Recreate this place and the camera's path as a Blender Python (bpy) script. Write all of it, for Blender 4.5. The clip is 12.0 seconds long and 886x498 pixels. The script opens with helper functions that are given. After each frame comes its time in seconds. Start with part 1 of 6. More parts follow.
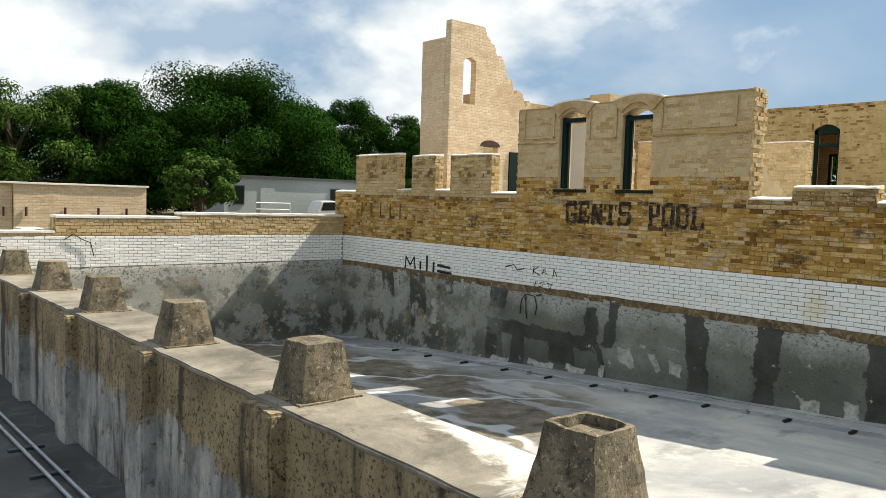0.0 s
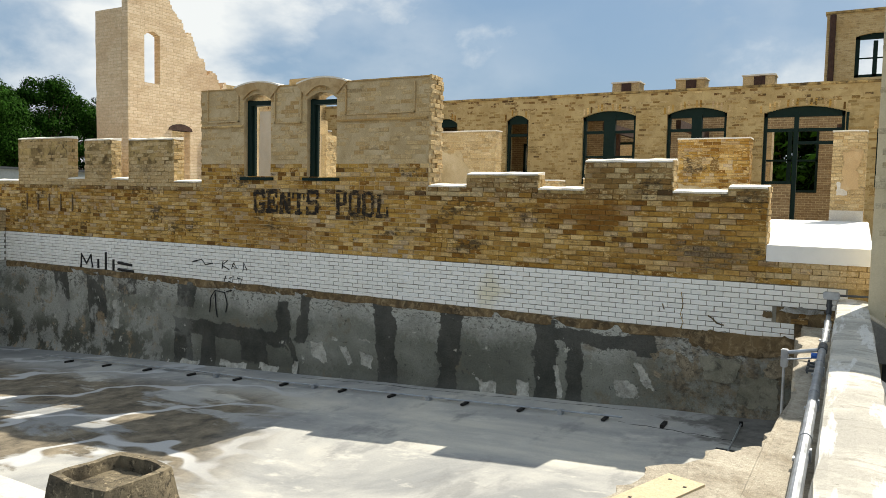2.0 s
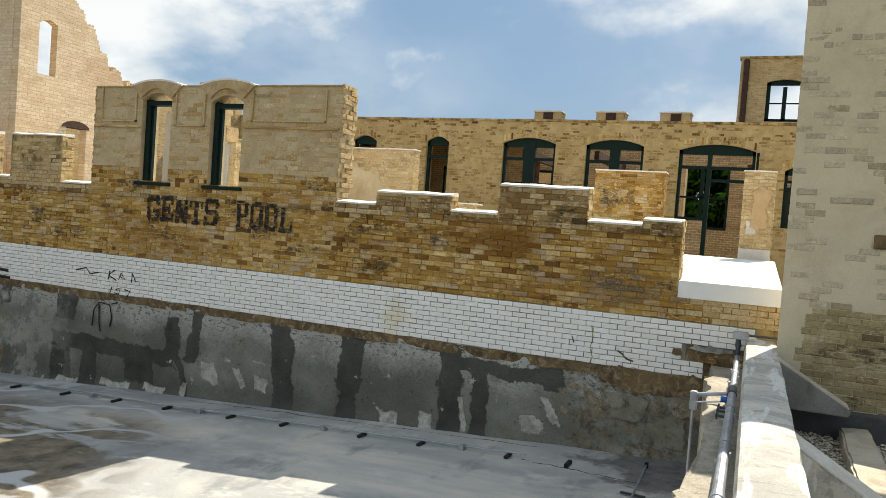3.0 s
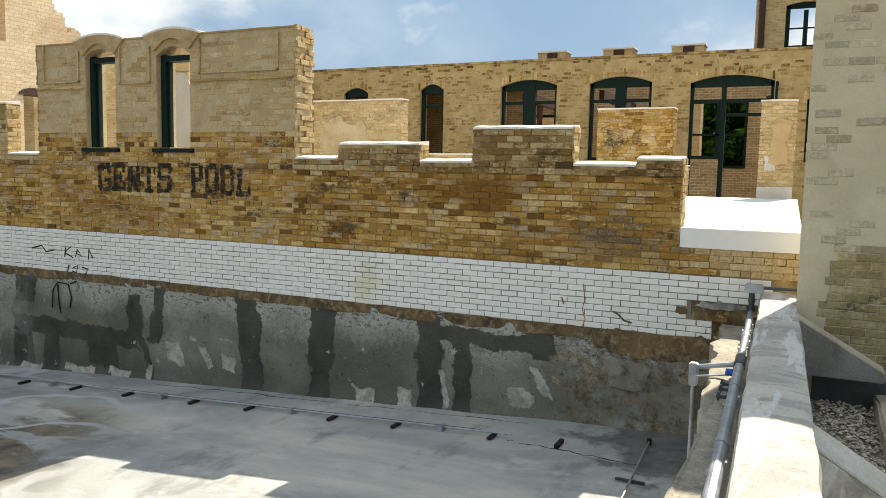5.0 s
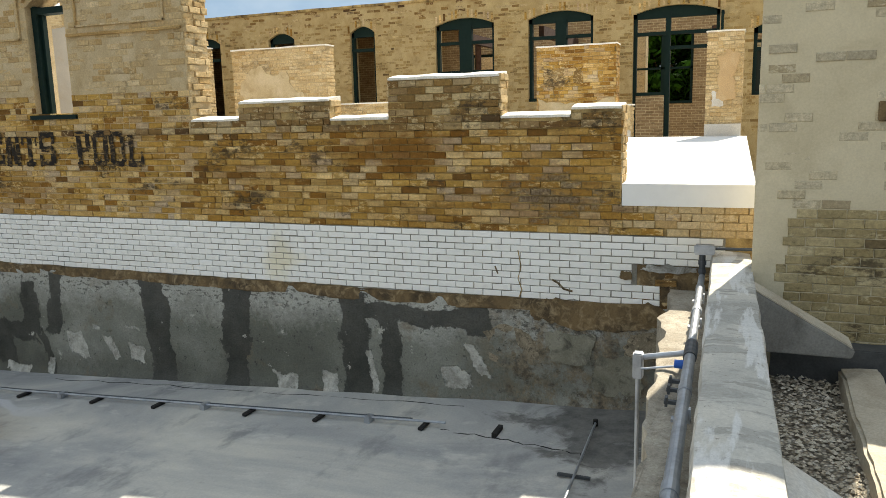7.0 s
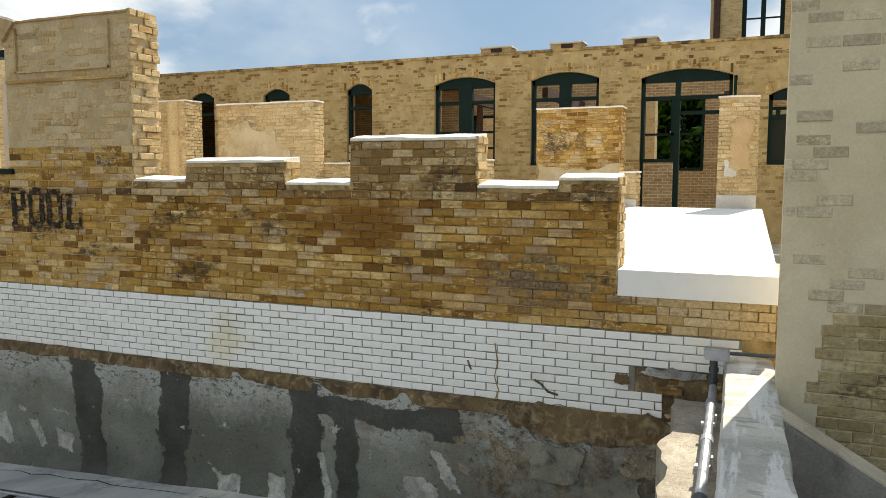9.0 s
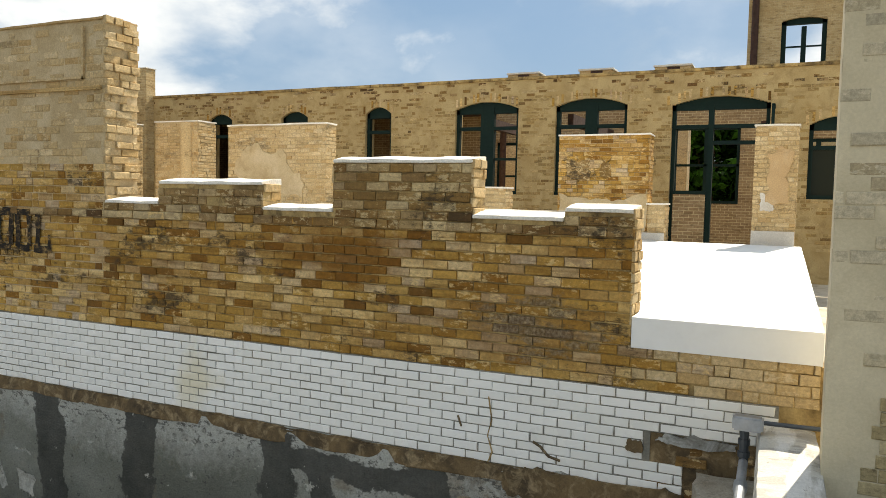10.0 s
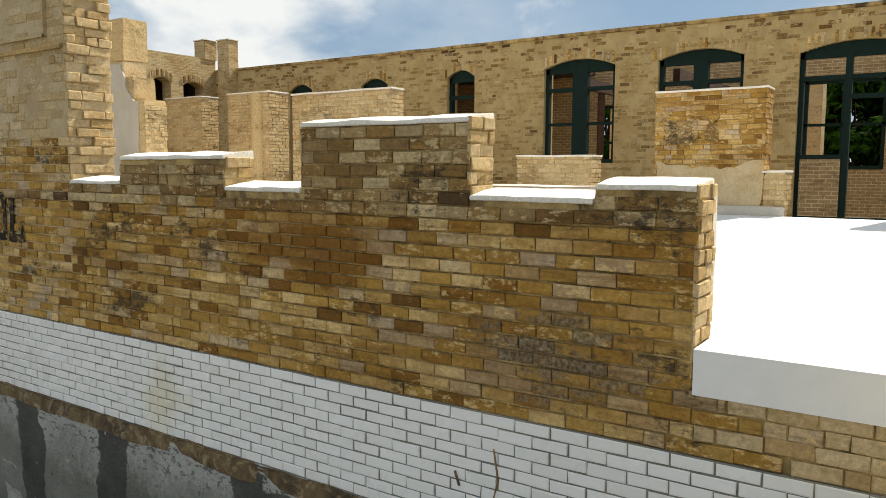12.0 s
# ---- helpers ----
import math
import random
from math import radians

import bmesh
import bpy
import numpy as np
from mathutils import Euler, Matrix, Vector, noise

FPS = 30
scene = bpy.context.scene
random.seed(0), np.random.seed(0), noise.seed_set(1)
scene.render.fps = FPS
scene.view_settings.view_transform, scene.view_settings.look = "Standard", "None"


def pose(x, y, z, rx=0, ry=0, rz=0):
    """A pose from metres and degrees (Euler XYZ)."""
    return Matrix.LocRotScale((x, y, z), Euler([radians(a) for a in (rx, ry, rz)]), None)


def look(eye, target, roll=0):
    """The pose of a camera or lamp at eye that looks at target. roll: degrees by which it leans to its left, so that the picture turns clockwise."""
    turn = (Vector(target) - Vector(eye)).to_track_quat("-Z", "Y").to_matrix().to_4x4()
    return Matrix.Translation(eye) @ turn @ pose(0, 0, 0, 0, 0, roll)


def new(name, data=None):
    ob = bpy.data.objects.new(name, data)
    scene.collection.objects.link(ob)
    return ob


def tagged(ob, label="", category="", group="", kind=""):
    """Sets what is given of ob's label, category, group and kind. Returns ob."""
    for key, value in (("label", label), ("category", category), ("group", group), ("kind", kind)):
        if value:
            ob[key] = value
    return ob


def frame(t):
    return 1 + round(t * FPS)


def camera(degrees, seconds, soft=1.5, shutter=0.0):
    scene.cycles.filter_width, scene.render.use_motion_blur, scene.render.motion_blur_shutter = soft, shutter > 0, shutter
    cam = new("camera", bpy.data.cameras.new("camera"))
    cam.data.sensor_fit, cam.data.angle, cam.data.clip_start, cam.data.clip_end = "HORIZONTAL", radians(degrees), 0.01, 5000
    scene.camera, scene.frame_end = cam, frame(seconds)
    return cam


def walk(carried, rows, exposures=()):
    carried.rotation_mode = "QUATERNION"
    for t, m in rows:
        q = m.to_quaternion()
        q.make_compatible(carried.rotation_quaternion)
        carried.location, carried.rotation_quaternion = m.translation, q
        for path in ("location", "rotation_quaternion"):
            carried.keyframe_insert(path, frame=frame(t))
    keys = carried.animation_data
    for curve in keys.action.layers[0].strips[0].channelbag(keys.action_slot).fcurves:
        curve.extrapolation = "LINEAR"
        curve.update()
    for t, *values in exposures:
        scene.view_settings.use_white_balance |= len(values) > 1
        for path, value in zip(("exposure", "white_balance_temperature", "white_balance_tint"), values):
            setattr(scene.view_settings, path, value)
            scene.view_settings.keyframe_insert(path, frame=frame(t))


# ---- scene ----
cam = camera(60.2, 12.0, 0.85)
PATH = [
    (0, (0.441, 0.415, 1.83), (1.745, 1.926, 1.704), 1.8),
    (0.5, (0.601, 0.153, 1.881), (2.179, 1.365, 1.685), 1.4),
    (1, (1.037, 0.22, 1.88), (2.784, 1.177, 1.7), 1.5),
    (1.5, (1.219, 0.269, 1.841), (2.975, 1.204, 1.638), 2.0),
    (2, (1.606, 0.171, 1.852), (3.336, 1.165, 1.714), 1.2),
    (2.5, (1.969, 0.247, 1.804), (3.802, 1.047, 1.765), 3.7),
    (2.7, (2.081, 0.302, 1.84), (3.913, 1.103, 1.789), 4.1),
    (4.3, (3.123, 0.164, 1.803), (4.915, 1.036, 1.624), 1.8),
    (4.5, (3.339, 0.206, 1.815), (5.132, 1.07, 1.62), 1.3),
    (5, (3.651, 0.205, 1.826), (5.446, 1.064, 1.633), 1.2),
    (5.5, (3.925, 0.257, 1.848), (5.786, 0.965, 1.665), 1.2),
    (6, (4.148, 0.329, 1.884), (5.997, 1.037, 1.603), 0.1),
    (6.5, (4.355, 0.253, 1.923), (6.179, 1.02, 1.636), -1.1),
    (6.7, (4.532, 0.281, 1.954), (6.355, 1.024, 1.597), -1.2),
    (8.3, (5.321, 0.247, 2.066), (7.162, 1.008, 1.887), -3.0),
    (8.5, (5.525, 0.267, 2.067), (7.373, 1.009, 1.886), -2.7),
    (9, (5.993, 0.362, 2.072), (7.825, 1.139, 1.879), 0.1),
    (9.5, (6.475, 0.359, 2.089), (8.252, 1.26, 1.921), -0.4),
    (10, (6.891, 0.4, 2.074), (8.695, 1.254, 1.952), 1.3),
    (10.5, (7.377, 0.466, 2.082), (9.099, 1.471, 1.935), 0.3),
    (11, (7.875, 0.423, 2.059), (9.568, 1.463, 1.829), -0.9),
    (11.5, (8.308, 0.447, 2.107), (10.027, 1.455, 1.932), -0.0),
    (12, (8.728, 0.474, 2.113), (10.371, 1.596, 1.91), 0.3),
]
walk(cam, [(t, look(eye, target, roll)) for t, eye, target, roll in PATH], [(0.0, 0.6, 7050, 8), (0.5, 0.6, 7050, 8), (1.0, 0.42, 7050, 8), (2.5, 0.5, 7050, 8), (4.5, 0.62, 7100, 8), (6.5, 0.74, 7100, 8), (8.5, 0.62, 7150, 9), (11.0, 0.62, 7200, 9), (12.0, 0.46, 7200, 9)])

# ---------------------------------------------------------------- light
SUN = Vector((1.0, -0.2, 1.12)).normalized()          # towards the sun
world = bpy.data.worlds.new("sky")
scene.world = world
world.use_nodes = True
wn, wl = world.node_tree.nodes, world.node_tree.links
wn.clear()
w_out = wn.new("ShaderNodeOutputWorld")
w_bg = wn.new("ShaderNodeBackground")
w_bg.inputs["Strength"].default_value = 0.074
sky = wn.new("ShaderNodeTexSky")
sky.sky_type = "NISHITA"
sky.sun_disc = False
sky.sun_elevation = math.asin(SUN.z)
sky.sun_rotation = math.atan2(SUN.x, SUN.y)
sky.air_density, sky.dust_density, sky.ozone_density = 1.1, 1.6, 1.5
coord = wn.new("ShaderNodeTexCoord")
sep = wn.new("ShaderNodeSeparateXYZ")
wl.new(coord.outputs["Generated"], sep.inputs[0])
shift = wn.new("ShaderNodeMapping")
shift.inputs["Location"].default_value = (0.37, 1.9, 0.2)
shift.inputs["Scale"].default_value = (1.0, 1.0, 1.75)
wl.new(coord.outputs["Generated"], shift.inputs["Vector"])
cloud = wn.new("ShaderNodeTexNoise")
cloud.inputs["Scale"].default_value = 2.7
cloud.inputs["Detail"].default_value = 10.0
cloud.inputs["Roughness"].default_value = 0.57
cloud.inputs["Distortion"].default_value = 0.15
wl.new(shift.outputs[0], cloud.inputs["Vector"])
# how the clouds are banked round the horizon: thick to the north, a clear blue bay, thick again to the south-east
bearing = wn.new("ShaderNodeMath"); bearing.operation = "ARCTAN2"
wl.new(sep.outputs["Y"], bearing.inputs[0])
wl.new(sep.outputs["X"], bearing.inputs[1])
turn01 = wn.new("ShaderNodeMapRange")
turn01.inputs[1].default_value, turn01.inputs[2].default_value = -math.pi, math.pi
wl.new(bearing.outputs[0], turn01.inputs[0])
bank = wn.new("ShaderNodeValToRGB")
bank.color_ramp.interpolation = "EASE"
stops = ((0.0, 0.55), (0.46, 0.6), (0.497, 0.66), (0.512, 0.63), (0.53, 0.49), (0.57, 0.38), (0.60, 0.47), (0.635, 0.60), (0.70, 0.68), (1.0, 0.55))
while len(bank.color_ramp.elements) < len(stops):
    bank.color_ramp.elements.new(0.5)
for k, (p, v) in zip(bank.color_ramp.elements, stops):
    k.position, k.color = p, (v, v, v, 1)
wl.new(turn01.outputs[0], bank.inputs["Fac"])
banked = wn.new("ShaderNodeMath"); banked.operation = "ADD"
wl.new(cloud.outputs["Fac"], banked.inputs[0])
wl.new(bank.outputs["Color"], banked.inputs[1])
span = wn.new("ShaderNodeMapRange")
span.interpolation_type = "SMOOTHSTEP"
span.inputs[1].default_value, span.inputs[2].default_value = 0.95, 1.13
wl.new(banked.outputs[0], span.inputs[0])
veil = wn.new("ShaderNodeTexNoise")
veil.inputs["Scale"].default_value = 1.9
veil.inputs["Detail"].default_value = 5.0
veil.inputs["Roughness"].default_value = 0.45
wl.new(shift.outputs[0], veil.inputs["Vector"])
thin = wn.new("ShaderNodeMapRange")
thin.inputs[1].default_value, thin.inputs[2].default_value, thin.inputs[4].default_value = 0.4, 0.66, 0.42
wl.new(veil.outputs["Fac"], thin.inputs[0])
most = wn.new("ShaderNodeMath"); most.operation = "MAXIMUM"
wl.new(span.outputs[0], most.inputs[0])
wl.new(thin.outputs[0], most.inputs[1])
puff = wn.new("ShaderNodeTexNoise")
puff.inputs["Scale"].default_value = 5.5
puff.inputs["Detail"].default_value = 8.0
puff.inputs["Roughness"].default_value = 0.5
wl.new(shift.outputs[0], puff.inputs["Vector"])
tone = wn.new("ShaderNodeValToRGB")
tone.color_ramp.elements[0].position, tone.color_ramp.elements[0].color = 0.40, (3.7, 5.0, 6.8, 1)
tone.color_ramp.elements[1].position, tone.color_ramp.elements[1].color = 0.60, (8.6, 9.2, 9.9, 1)
wl.new(puff.outputs["Fac"], tone.inputs["Fac"])
w_mix = wn.new("ShaderNodeMixRGB")
wl.new(most.outputs[0], w_mix.inputs["Fac"])
haze = wn.new("ShaderNodeMixRGB")
haze.inputs["Fac"].default_value = 0.7
haze.inputs[2].default_value = (1.7, 3.4, 6.0, 1)
wl.new(sky.outputs[0], haze.inputs[1])
wl.new(haze.outputs[0], w_mix.inputs[1])
wl.new(tone.outputs[0], w_mix.inputs[2])
wl.new(w_mix.outputs[0], w_bg.inputs["Color"])
wl.new(w_bg.outputs[0], w_out.inputs[0])

sun = new("sun", bpy.data.lights.new("sun", "SUN"))
sun.data.energy = 5.5
sun.data.angle = radians(0.55)
sun.data.color = (1.0, 0.95, 0.86)
sun.matrix_world = look(SUN * 60, (0, 0, 0))


# ---------------------------------------------------------------- materials
class Nodes:
    """A small hand for node materials."""

    def __init__(self, name, rough=0.85, metal=0.0, spec=0.4):
        self.mat = bpy.data.materials.new(name)
        self.mat.use_nodes = True
        self.n, self.l = self.mat.node_tree.nodes, self.mat.node_tree.links
        self.bsdf = self.n["Principled BSDF"]
        self.bsdf.inputs["Roughness"].default_value = rough
        self.bsdf.inputs["Metallic"].default_value = metal
        self.bsdf.inputs["Specular IOR Level"].default_value = spec
        self.pos = self.n.new("ShaderNodeNewGeometry")

    def noise(self, scale, detail=5.0, rough=0.55, squash=(1, 1, 1), offset=0.0, warp=0.0):
        m = self.n.new("ShaderNodeMapping")
        m.inputs["Scale"].default_value = squash
        m.inputs["Location"].default_value = (offset, offset * 0.7, offset * 1.3)
        self.l.new(self.pos.outputs["Position"], m.inputs["Vector"])
        t = self.n.new("ShaderNodeTexNoise")
        t.inputs["Scale"].default_value = scale
        t.inputs["Detail"].default_value = detail
        t.inputs["Roughness"].default_value = rough
        t.inputs["Distortion"].default_value = warp
        self.l.new(m.outputs[0], t.inputs["Vector"])
        return t.outputs["Fac"]

    def ramp(self, value, *stops):
        r = self.n.new("ShaderNodeValToRGB")
        e = r.color_ramp.elements
        while len(e) < len(stops):
            e.new(0.5)
        for k, (p, c) in zip(e, stops):
            k.position = p
            k.color = (c, c, c, 1) if not isinstance(c, tuple) else (*c, 1)
        self.l.new(value, r.inputs["Fac"])
        return r.outputs["Color"]

    def mix(self, fac, a, b, kind="MIX"):
        m = self.n.new("ShaderNodeMixRGB")
        m.blend_type = kind
        for v, s in ((fac, m.inputs[0]), (a, m.inputs[1]), (b, m.inputs[2])):
            if isinstance(v, (int, float)):
                s.default_value = v if s == m.inputs[0] else (v, v, v, 1)
            elif isinstance(v, tuple):
                s.default_value = (*v, 1)
            else:
                self.l.new(v, s)
        return m.outputs[0]

    def maths(self, kind, a, b=0.0):
        m = self.n.new("ShaderNodeMath")
        m.operation = kind
        for v, s in ((a, m.inputs[0]), (b, m.inputs[1])):
            if isinstance(v, (int, float)):
                s.default_value = v
            else:
                self.l.new(v, s)
        return m.outputs[0]

    def chance(self):
        """A number of its own for each piece."""
        info = self.n.new("ShaderNodeObjectInfo")
        return self.maths("FRACT", self.maths("ADD", info.outputs["Random"], self.pos.outputs["Random Per Island"]))

    def bump(self, value, depth, strength=0.6):
        b = self.n.new("ShaderNodeBump")
        b.inputs["Strength"].default_value = strength
        b.inputs["Distance"].default_value = depth
        self.l.new(value, b.inputs["Height"])
        self.l.new(b.outputs[0], self.bsdf.inputs["Normal"])

    def done(self, colour=None, rough=None):
        if isinstance(colour, tuple):
            self.bsdf.inputs["Base Color"].default_value = (*colour, 1)
        elif colour is not None:
            self.l.new(colour, self.bsdf.inputs["Base Color"])
        if rough is not None:
            self.l.new(rough, self.bsdf.inputs["Roughness"])
        return self.mat


def brick_material(name, light, mid, dark, stain, stain_at=(0.5, 0.68), soot=0.0, spread=0.5, streaks=0.75, odd=None, blot=None, chips=0.585):
    """Old brick: each piece its own tone, browned and greyed in patches, chipped and spotted with black."""
    m = Nodes(name, 0.9, spec=0.2)
    odd = odd or mid
    rusty = tuple(a * 0.6 + b * 0.4 for a, b in zip(stain, mid))
    chance = m.chance()
    own = m.ramp(chance, (0.0, dark), (0.06, stain), (0.15, mid), (0.3, tuple(x * 0.72 for x in mid)), (0.42, tuple(a * 0.5 + b * 0.5 for a, b in zip(mid, light))), (0.54, mid), (0.66, odd), (0.76, light), (0.86, tuple(x * 0.86 for x in mid)), (0.93, rusty), (1.0, tuple(min(1, c * 1.15) for c in light)))
    c = m.mix(spread, mid, own)
    # broad browning, then thin drips that keep to the courses
    big = m.noise(0.75, 4, 0.6, (1, 0.7, 1.5), 3.0)
    big = m.mix(0.3, big, m.noise(9, 6, 0.7, (1, 0.8, 1.6), 5.0))
    if blot:
        along = m.n.new("ShaderNodeSeparateXYZ")
        m.l.new(m.pos.outputs["Position"], along.inputs[0])
        big = m.maths("SUBTRACT", big, m.ramp(m.maths("DIVIDE", along.outputs["Y"], 20.0), (0.42, 0.0), (0.72, 0.07)))
    c = m.mix(m.ramp(big, (stain_at[0], 0.0), (stain_at[1], 0.85)), c, m.mix(0.35, stain, c, "MIX"))
    streak = m.noise(2.2, 6, 0.7, (1, 0.5, 9.0), 17.0)
    c = m.mix(m.ramp(streak, (0.5, 0.0), (0.66, streaks)), c, tuple(x * 0.5 for x in stain))
    # chips and lime on some pieces only
    pale = m.maths("ADD", m.noise(17, 7, 0.75, (1, 0.7, 1.6), 11.0), m.maths("MULTIPLY", m.maths("SUBTRACT", m.maths("FRACT", m.maths("MULTIPLY", chance, 17.3)), 0.5), 0.16))
    c = m.mix(m.ramp(pale, (chips, 0.0), (chips + 0.05, 0.75)), c, light)
    if blot:
        # a rusty seep of its own shape
        at = m.n.new("ShaderNodeSeparateXYZ")
        m.l.new(m.pos.outputs["Position"], at.inputs[0])
        off = m.maths("ADD", m.maths("MULTIPLY", m.maths("ABSOLUTE", m.maths("SUBTRACT", at.outputs["Y"], blot[0])), 0.42), m.maths("MULTIPLY", m.maths("ABSOLUTE", m.maths("SUBTRACT", at.outputs["Z"], blot[1])), 1.2))
        off = m.maths("ADD", off, m.maths("ADD", m.maths("MULTIPLY", m.noise(3.5, 7, 0.7, (1, 0.7, 1.8), 31.0), 0.8), m.maths("MULTIPLY", chance, 0.2)))
        c = m.mix(m.ramp(off, (0.66, 0.9), (0.98, 0.0)), c, tuple(x * y for x, y in zip(stain, (0.78, 0.72, 0.65))))
        # grey-black crust low on the near end
        crust = m.maths("ADD", m.maths("MULTIPLY", m.maths("ABSOLUTE", m.maths("SUBTRACT", at.outputs["Y"], 2.15)), 0.32), m.maths("MULTIPLY", m.maths("ABSOLUTE", m.maths("SUBTRACT", at.outputs["Z"], 1.17)), 0.75))
        crust = m.maths("ADD", crust, m.maths("ADD", m.noise(12, 8, 0.75, (1, 0.7, 1.5), 43.0), m.maths("MULTIPLY", chance, 0.22)))
        c = m.mix(m.ramp(crust, (0.66, 0.65), (0.78, 0.0)), c, m.ramp(m.noise(40, 4, 0.7), (0.4, (0.06, 0.05, 0.037)), (0.62, (0.31, 0.265, 0.19))))
    if soot:
        black = m.mix(0.5, m.noise(1.6, 3, 0.6, (1, 0.8, 1.6), 7.0), m.noise(15, 8, 0.78, (1, 0.7, 1.5), 7.0))
        c = m.mix(m.ramp(black, (0.545, 0.0), (0.6, soot)), c, (0.055, 0.038, 0.022))
    grain = m.noise(34, 7, 0.8)
    c = m.mix(0.8, c, m.ramp(grain, (0.32, 0.5), (0.68, 1.3)), "MULTIPLY")
    m.bump(m.mix(0.5, grain, m.noise(12, 4)), 0.009, 0.8)
    return m.done(c)


def coursed_material(name, light, mid, dark, stain, across):
    """Brickwork too far off to build piece by piece: courses in relief on the wall."""
    m = Nodes(name, 0.92, spec=0.2)
    s = m.n.new("ShaderNodeSeparateXYZ")
    m.l.new(m.pos.outputs["Position"], s.inputs[0])
    v = m.n.new("ShaderNodeCombineXYZ")
    m.l.new(s.outputs[across], v.inputs[0])
    m.l.new(s.outputs["Z"], v.inputs[1])
    b = m.n.new("ShaderNodeTexBrick")
    b.inputs["Scale"].default_value = 1.0
    b.inputs["Brick Width"].default_value = 0.206
    b.inputs["Row Height"].default_value = 0.0745
    b.inputs["Mortar Size"].default_value = 0.008
    b.inputs["Mortar Smooth"].default_value = 0.4
    b.inputs["Bias"].default_value = -0.1
    b.inputs["Color1"].default_value = (*light, 1)
    b.inputs["Color2"].default_value = (*mid, 1)
    b.inputs["Mortar"].default_value = (*(tuple(x * 0.93 for x in mid) if light[0] > 0.7 else (0.6, 0.49, 0.3)), 1)
    m.l.new(v.outputs[0], b.inputs["Vector"])
    c = m.mix(m.ramp(m.noise(0.9, 6, 0.65, (1, 1, 2.2), 5.0, 0.5), (0.47, 0.0), (0.7, 0.8)), b.outputs["Color"], stain)
    odd = m.noise(6.0, 2, 0.5, (1, 1, 2.6), 9.0)
    c = m.mix(m.ramp(odd, (0.57, 0.0), (0.66, 0.3 if light[0] > 0.7 else 0.45)), c, dark)
    c = m.mix(0.5, c, m.ramp(m.noise(24, 4, 0.7), (0.3, 0.6), (0.7, 1.2)), "MULTIPLY")
    m.bump(m.mix(0.4, m.maths("SUBTRACT", 1.0, b.outputs["Fac"]), m.noise(20, 4)), 0.006 if light[0] > 0.7 else 0.012, 0.8)
    return m.done(c)


def concrete_material(name, light, dark, stain, amount=0.5, scale=1.0, pits=0.0, fine=0.6):
    m = Nodes(name, 0.88, spec=0.3)
    c = m.ramp(m.noise(1.1 * scale, 7, 0.62, offset=2.0, warp=0.4), (0.3, dark), (0.62, light))
    c = m.mix(m.ramp(m.noise(2.3 * scale, 6, 0.65, offset=8.0, warp=0.7), (0.5, 0.0), (0.66, amount)), c, stain)
    grain = m.noise(60, 5, 0.75)
    c = m.mix(fine, c, m.ramp(grain, (0.3, 0.55), (0.7, 1.2)), "MULTIPLY")
    if pits:
        # exposed aggregate: black pits and pale pebbles
        pit = m.noise(21, 6, 0.78, offset=8.0)
        c = m.mix(m.ramp(pit, (0.53, 0.0), (0.6, min(1.0, pits * 2))), c, (0.028, 0.024, 0.018))
        c = m.mix(m.ramp(m.noise(34, 3, 0.6, offset=3.0), (0.6, 0.0), (0.66, min(1.0, pits * 1.6))), c, tuple(min(0.7, x * 1.6) for x in light))
        m.bump(m.mix(0.5, grain, m.maths("SUBTRACT", 1.0, pit)), 0.016, 0.8)
    else:
        m.bump(m.mix(0.5, grain, m.noise(9, 5)), 0.006, 0.6)
    return m.done(c)


def plain_material(name, colour, rough=0.6, metal=0.0, wear=0.15, spec=0.4):
    m = Nodes(name, rough, metal, spec)
    c = m.mix(m.ramp(m.noise(7, 6, 0.65), (0.42, 0.0), (0.7, 1.0)), colour, tuple(x * (1 - wear) for x in colour))
    m.bump(m.noise(40, 3), 0.002, 0.3)
    return m.done(c, m.ramp(m.noise(13, 4), (0.3, max(0.05, rough - 0.12)), (0.7, min(1.0, rough + 0.12))))


M_BRICK = brick_material("stained_buff_brick", (0.72, 0.515, 0.235), (0.525, 0.31, 0.073), (0.11, 0.055, 0.017), (0.26, 0.118, 0.019), (0.45, 0.58), soot=0.85, spread=0.95, streaks=0.6, odd=(0.54, 0.42, 0.28), blot=(3.75, 1.66))
M_BRICK_SOOT = brick_material("sooty_buff_brick", (0.62, 0.48, 0.26), (0.31, 0.185, 0.06), (0.07, 0.045, 0.022), (0.15, 0.075, 0.026), (0.44, 0.6), soot=0.9, spread=0.95, streaks=0.4, odd=(0.42, 0.32, 0.18), chips=0.555)
M_BRICK_PALE = brick_material("pale_buff_brick", (0.66, 0.53, 0.33), (0.57, 0.42, 0.22), (0.38, 0.25, 0.115), (0.43, 0.27, 0.1), (0.48, 0.68), soot=0.4, spread=0.6, streaks=0.25)
M_BRICK_TALL = brick_material("parged_buff_brick", (0.63, 0.55, 0.39), (0.56, 0.485, 0.34), (0.36, 0.29, 0.18), (0.4, 0.325, 0.2), (0.6, 0.8), spread=0.95, streaks=0.0, odd=(0.52, 0.44, 0.29))
M_BRICK_OLIVE = brick_material("olive_buff_brick", (0.54, 0.45, 0.27), (0.40, 0.315, 0.16), (0.16, 0.115, 0.06), (0.27, 0.2, 0.09), (0.5, 0.7), soot=0.8, spread=0.9, streaks=0.2)
M_MORTAR = concrete_material("lime_mortar", (0.56, 0.40, 0.17), (0.10, 0.062, 0.024), (0.06, 0.04, 0.02), 0.85, 2.6)
